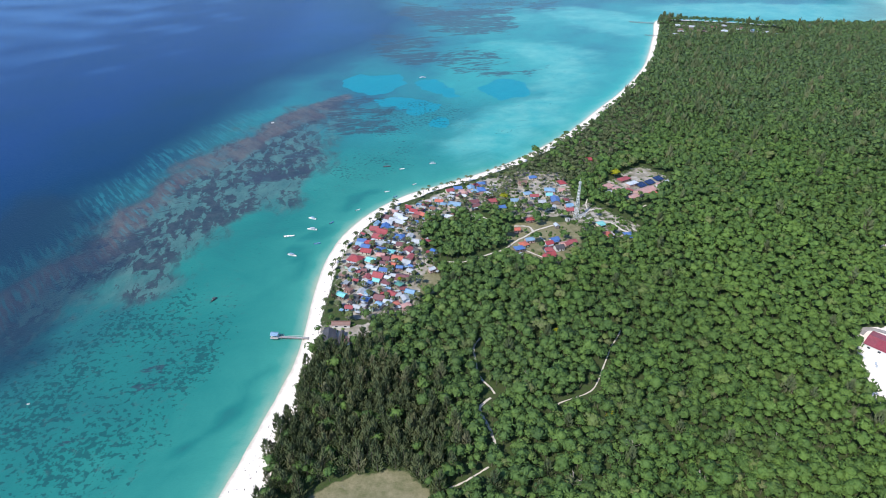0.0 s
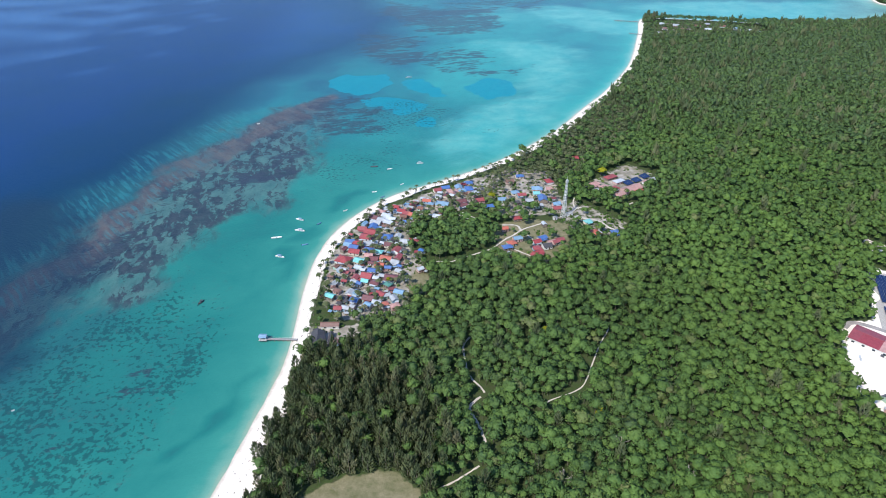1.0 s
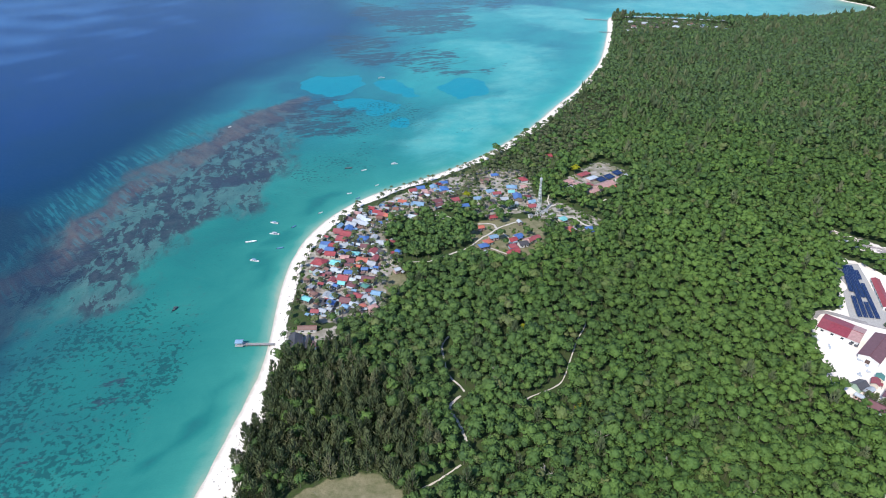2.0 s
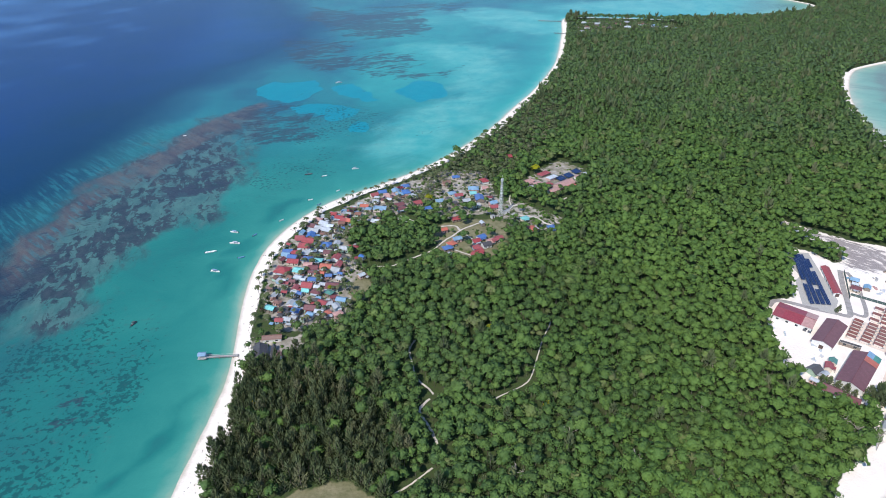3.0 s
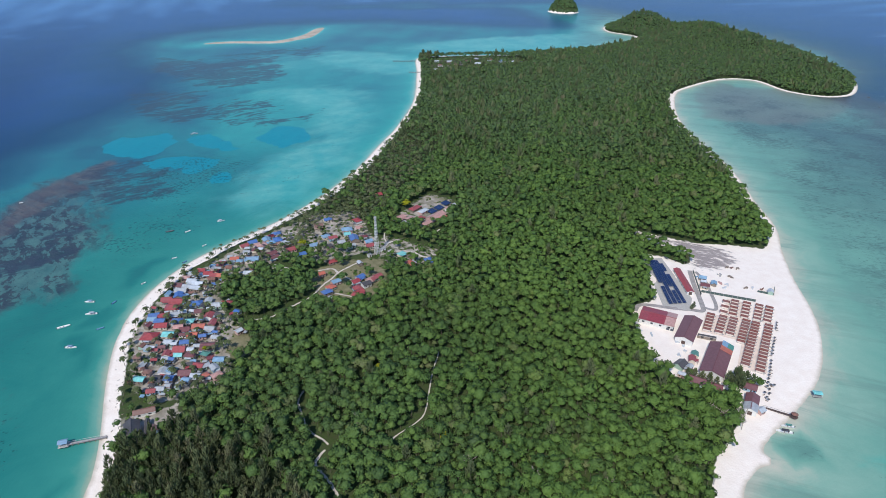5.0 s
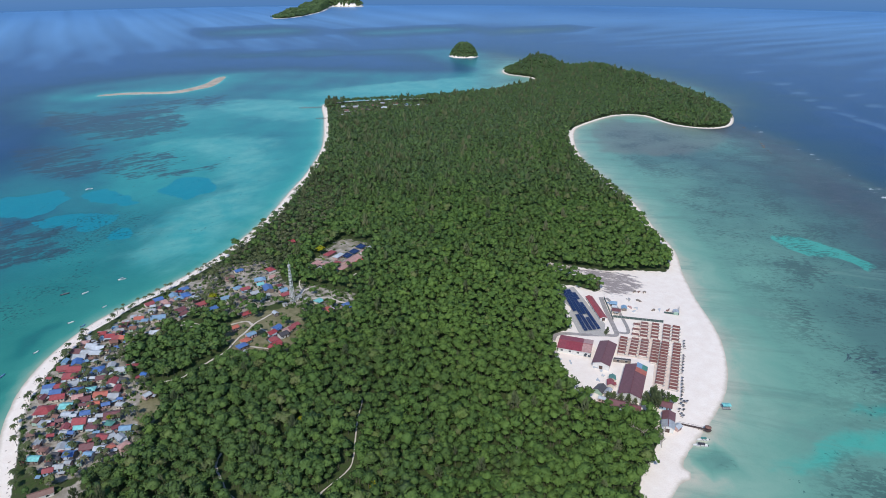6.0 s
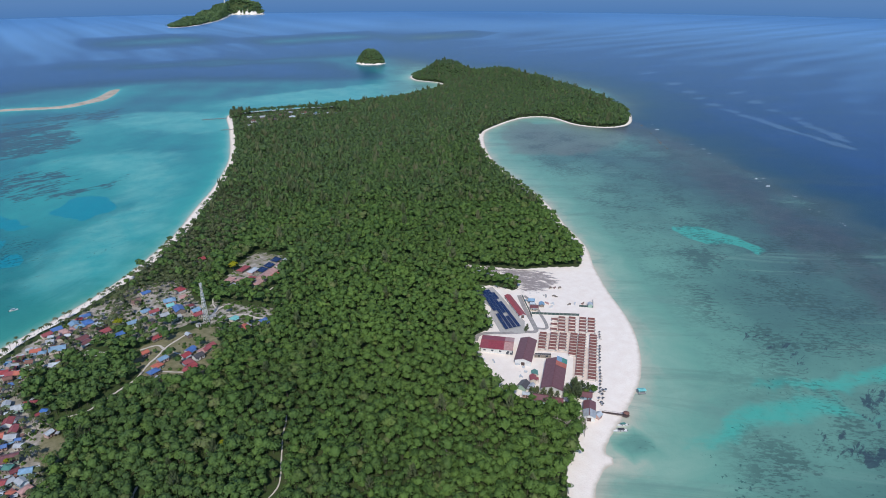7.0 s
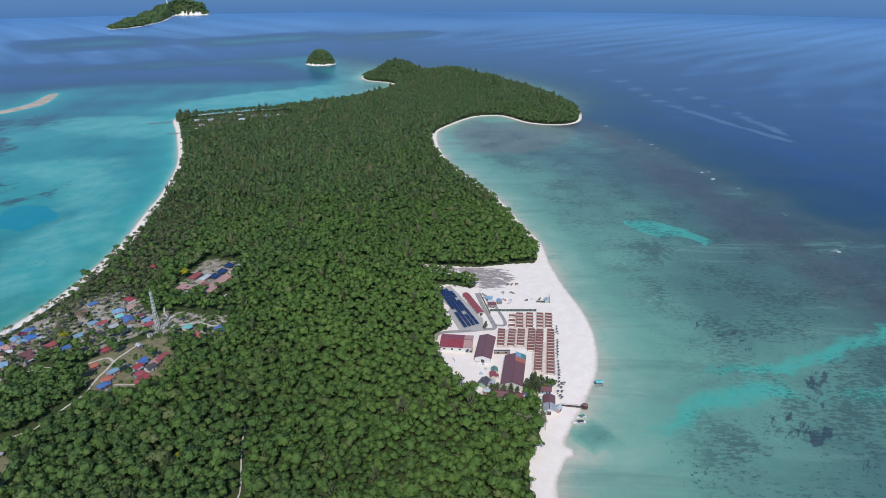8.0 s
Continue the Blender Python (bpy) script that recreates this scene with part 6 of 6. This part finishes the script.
# ---- sandbar, islets and the far island ----
def shoal(name, line, step, profile, mat, label, category):
    lo, hi = line.min(0) - 16, line.max(0) + 16
    x, y = np.arange(lo[0], hi[0], step), np.arange(lo[1], hi[1], step)
    xy = np.stack(np.meshgrid(x, y, indexing="ij"), -1).reshape(-1, 2)
    d = shore_distance(xy, line)
    z = np.interp(d, *profile) + 0.12 * wobble(xy, 9) * (d > 2)
    f = grid_faces(len(x), len(y))
    f = f[(d[f] > -14).all(1)]
    v, f, d = used_only(np.column_stack([xy, z]), f, d)
    return tagged(new(name, mesh_from(name, v, f, [mat], attrs={"inland": d}, smooth_faces=True)), label, category, kind="structure")


SANDBAR_SAND = plain("tan_sandbar_sand", (0.56, 0.465, 0.36), 0.9, vary=0.3, scale=0.05)
shoal("sandbar", SANDBAR, 4.0, ([-14, 0, 9, 20], [-1.2, 0.05, 1.0, 1.2]), SANDBAR_SAND, "long low tan sandbar out on the reef", "sandbar")


def wooded_hill(name, line, rows, edge, label, trees, size, seed):
    """A small wooded island: rock skirt, hill and a joined wood on top."""
    step = size * 1.6
    lo, hi = line.min(0) - step, line.max(0) + step
    x, y = np.arange(lo[0], hi[0], step), np.arange(lo[1], hi[1], step)
    xy = np.stack(np.meshgrid(x, y, indexing="ij"), -1).reshape(-1, 2)

    def height(q, d):
        z = np.interp(d, [-30, 0, edge, edge * 3], [-3, 0.1, 2.0, 4.0])
        for hx, hy, h, r in rows:
            z = z + h * np.exp(-(((q[:, 0] - hx)**2 + (q[:, 1] - hy)**2) / r**2)**1.5) * smooth(d, 0, edge * 5)
        return z

    d = shore_distance(xy, line)
    f = grid_faces(len(x), len(y))
    f = f[(d[f] > -step * 1.5).all(1)]
    v, f, dd = used_only(np.column_stack([xy, height(xy, d)]), f, d)
    base = new(name, mesh_from(name, v, f, [ground.data.materials[0]], attrs={"inland": dd + 4, "wooded": smooth(dd, edge * 0.6, edge * 1.2)}, smooth_faces=True))
    tagged(base, label, "island", kind="structure")
    g = np.random.default_rng(seed)
    p = g.uniform(lo, hi, (trees * 4, 2))
    pd = shore_distance(p, line)
    p, pd = p[pd > edge][:trees], pd[pd > edge][:trees]
    z = height(p, pd)
    r = size * g.uniform(0.75, 1.35, len(p))
    V, F, T, n = [], [], [], 0
    for kind, (cv, cf) in enumerate(BROAD[2]):
        k = np.arange(len(p)) % len(BROAD[2]) == kind
        m = k.sum()
        q = cv[None] * r[k][:, None, None] + np.column_stack([p[k], z[k] + r[k] * 0.55])[:, None]
        V.append(q.reshape(-1, 3))
        F.append((cf[None] + (np.arange(m) * len(cv))[:, None, None]).reshape(-1, 3) + n)
        T.append(np.repeat(g.uniform(0, 0.95, m), len(cv)))
        n += m * len(cv)
    # the same painted haze, even over the whole wood
    wood = new(name + "_wood", mesh_from(name + "_wood", np.vstack(V), np.vstack(F), [LEAF], attrs={"tint": np.concatenate(T), "haze_and_tone": np.full(n, 0.8)}))
    tagged(wood, "dense green wood covering the small island", "tree", kind="stuff")


wooded_hill("islet", curve_through([(988, 1742), (1005, 1708), (1040, 1698), (1070, 1722), (1068, 1765), (1035, 1785), (1000, 1775)], True), [(1030, 1740, 34, 34)], 2.0,
            "steep round wooded islet with a pale rocky foot", 420, 3.6, 61)
wooded_hill("far_island", curve_through([(933, 3615), (1008, 3602), (1138, 3722), (1331, 4004), (1500, 4330), (1600, 4520), (1720, 4470), (1815, 4480), (1760, 4590),
            (1560, 4640), (1380, 4420), (1180, 4090), (1020, 3800)], True),
            [(1160, 3900, 16, 130), (1380, 4250, 28, 160), (1560, 4530, 52, 150), (1740, 4530, 60, 140)], 6.0, "long low wooded island far across the channel", 3000, 9.5, 62)


def lighthouse(x, y, z, h):
    ob = root_at("lighthouse", x, y, z=z)
    bm = bmesh.new()
    bmesh.ops.create_cone(bm, cap_ends=True, segments=12, radius1=5.5, radius2=4.0, depth=h, matrix=Matrix.Translation((0, 0, h / 2)))
    part("shaft", bm, WHITEWALL, ob)
    bm = bmesh.new()
    bmesh.ops.create_cone(bm, cap_ends=True, segments=12, radius1=5.5, radius2=5.5, depth=1.2, matrix=Matrix.Translation((0, 0, h)))
    part("gallery", bm, CONCRETE, ob)
    bm = bmesh.new()
    bmesh.ops.create_cone(bm, cap_ends=True, segments=12, radius1=3.2, radius2=1.0, depth=5, matrix=Matrix.Translation((0, 0, h + 3)))
    part("lantern", bm, WHITEWALL, ob)
    tagged(ob, "white lighthouse tower rising from the far island", "lighthouse")


lighthouse(1555, 4520, 40, 60)


# ---- rocks and a reef ledge off the headland ----
def reef_rocks():
    g = np.random.default_rng(9)
    m = plain("brown_reef_rock", (0.24, 0.18, 0.14), 0.85)
    for x, y, r in ((968, 688, 2.0), (930, 640, 1.4), (905, 610, 1.2), (898, 602, 1.8), (888, 592, 2.4), (880, 585, 1.6), (870, 570, 1.2), (862, 560, 1.4)):
        bm = bmesh.new()
        bmesh.ops.create_icosphere(bm, subdivisions=2, radius=r)
        for v in bm.verts:
            v.co *= g.uniform(0.75, 1.2)
            v.co.z *= 0.3
        ob = new("reef_rock", bpy.data.meshes.new("reef_rock"))
        bm.to_mesh(ob.data)
        bm.free()
        ob.data.materials.append(m)
        ob.location = (x, y, 0.1)
        tagged(ob, "low brown rock awash on the reef ledge", "rock", "reef rocks")


reef_rocks()


# ---- single yellow-flowering trees and trees inside the resort ----
def lone_tree(x, y, r, leaf, kind, label, h=4.0, name="tree"):
    g = np.random.default_rng(int(abs(x) * 7 + y))
    ob = root_at(name, x, y)
    if kind == "pine":
        part("trunk", mesh_from("trunk", *stem(0.25, 0.1, r * 2.6, 6), [BARK]), None, ob)
        c = part("crown", mesh_from("crown", *pine_crown(90, 4, g), [leaf]), None, ob)
        c.scale, c.location = (r * 4.0, r * 4.0, r * 3.1), (0, 0, 0.6)
    else:
        part("trunk", mesh_from("trunk", *stem(0.3, 0.16, h, 6), [BARK]), None, ob)
        c = part("crown", mesh_from("crown", *broad_crown(60, 5, (8, 3), g), [leaf]), None, ob)
        c.scale, c.location = (r, r, r * 0.9), (0, 0, h + r * 0.2)
    return tagged(ob, label, "tree")


for x, y, r in ((-67, 254, 2.2), (51, 480, 3.6), (158, 528, 4.0), (86, 230, 2.2), (69, 299, 2.2), (-30, 356, 1.6)):
    lone_tree(x, y, r, YELLOW, "broad", "yellow-flowering round tree standing out of the green wood", 5.0, "yellow_tree")
for x, y, r in ((265.5, 215, 4.4), (266.5, 212, 4.0), (269.5, 217, 3.8), (272.5, 213.5, 3.2), (263, 217.5, 3.0), (276, 212, 2.6), (244.5, 231, 2.2), (247.5, 228.5, 2.4), (250, 225, 2.4), (253.5, 222.5, 2.4), (255.5, 218.5, 2.0), (341, 349.7, 2.2), (300, 292, 1.5), (297, 290.5, 1.4)):
    lone_tree(x, y, r, NEEDLE, "pine", "dark feathery casuarina tree beside the resort buildings", name="casuarina_tree")
for x, y, r in ((274, 211.5, 2.0), (279.5, 209.5, 3.0), (254, 203, 4.4), (257.5, 206.5, 3.4), (250, 203.5, 3.4), (241, 226.5, 2.6), (332, 352, 2.4), (328, 358, 2.6), (337, 347, 2.2), (345, 352, 2.0), (248, 231, 2.0)):
    lone_tree(x, y, r, LEAF, "broad", "round green tree growing between the resort buildings", 2.5, "broadleaf_tree")
for x, y, r in ((400, 1205, 5.0), (408, 1212, 6.0), (416, 1205, 5.5), (424, 1214, 5.0), (395, 1190, 4.5), (431, 1206, 4.5), (404, 1180, 4.0), (440, 1216, 4.5)):
    lone_tree(x, y, r, NEEDLE, "pine", "tall dark casuarina tree on the sandy northern point", name="casuarina_tree")


# ---- bare grey dead trees at the forest's edge ----
def dead_tree(x, y, h):
    g = np.random.default_rng(int(abs(x) * 11 + y))
    ob = root_at("dead_tree", x, y)
    bm = bmesh.new()
    tube(bm, (0, 0, -0.3), (g.normal(0, 0.4), g.normal(0, 0.4), h * 0.6), 0.2, 5)
    part("trunk", bm, DEADWOOD, ob)
    for k in range(9):
        a, z = g.uniform(0, 6.28), h * g.uniform(0.3, 0.6)
        r = h * g.uniform(0.2, 0.42)
        bm = bmesh.new()
        tip = Vector((r * math.cos(a), r * math.sin(a), z + h * g.uniform(0.2, 0.45)))
        tube(bm, (0, 0, z), tip, 0.11, 4)
        for _ in range(3):
            q = Vector((0, 0, z)).lerp(tip, g.uniform(0.4, 0.9))
            tube(bm, q, q + Vector(g.normal(0, 0.1 * h, 3)) + Vector((0, 0, 0.1 * h)), 0.07, 3)
        part("branch", bm, DEADWOOD, ob)
    tagged(ob, "bare grey dead tree at the edge of the forest", "tree", "dead trees")


for x, y, h in ((232.6, 200.8, 10), (238.2, 195.8, 9), (248.7, 190.2, 9), (243.2, 184.7, 10), (236, 189, 8), (205, 190, 9), (150, 175, 9), (118, 190, 10), (60, 190, 9), (165, 215, 8), (45, 262, 8), (190, 250, 9), (92, 210, 9)):
    dead_tree(x, y, h)


# ---- flotsam along the tide line ----
def flotsam():
    g = np.random.default_rng(88)
    V, F, n = [], [], 0
    west_line = curve_through(WEST_SHORE[2:16])
    for _ in range(230):
        i = int(g.integers(len(west_line) - 1))
        a = west_line[i] + (west_line[i + 1] - west_line[i]) * g.uniform()
        x, y = a[0] + abs(g.normal(8.5, 2.5)), a[1] + g.normal(0, 2)
        l, w = g.uniform(0.3, 1.3), g.uniform(0.15, 0.5)
        c, s = math.cos(g.uniform(0, 6.28)), math.sin(g.uniform(0, 6.28))
        z = z_at(x, y) + 0.05
        d, p = np.array([c, s]) / math.hypot(c, s) * l / 2, np.array([-s, c]) / math.hypot(c, s) * w / 2
        ring = [np.array([x, y]) + u * d + v * p for u, v in ((-1, -1), (1, -0.6), (1.1, 0.5), (-0.9, 1))]
        V += [(*q, z) for q in ring] + [(q[0] + (x - q[0]) * 0.3, q[1] + (y - q[1]) * 0.3, z + w * 0.8) for q in ring]
        F += [(n + i, n + (i + 1) % 4, n + 4 + (i + 1) % 4, n + 4 + i) for i in range(4)] + [(n + 4, n + 5, n + 6, n + 7)]
        n += 8
    tagged(new("flotsam", mesh_from("flotsam", V, F, [TIMBER])), "scattered driftwood and dark weed on the pale beach", "driftwood", kind="stuff")


flotsam()
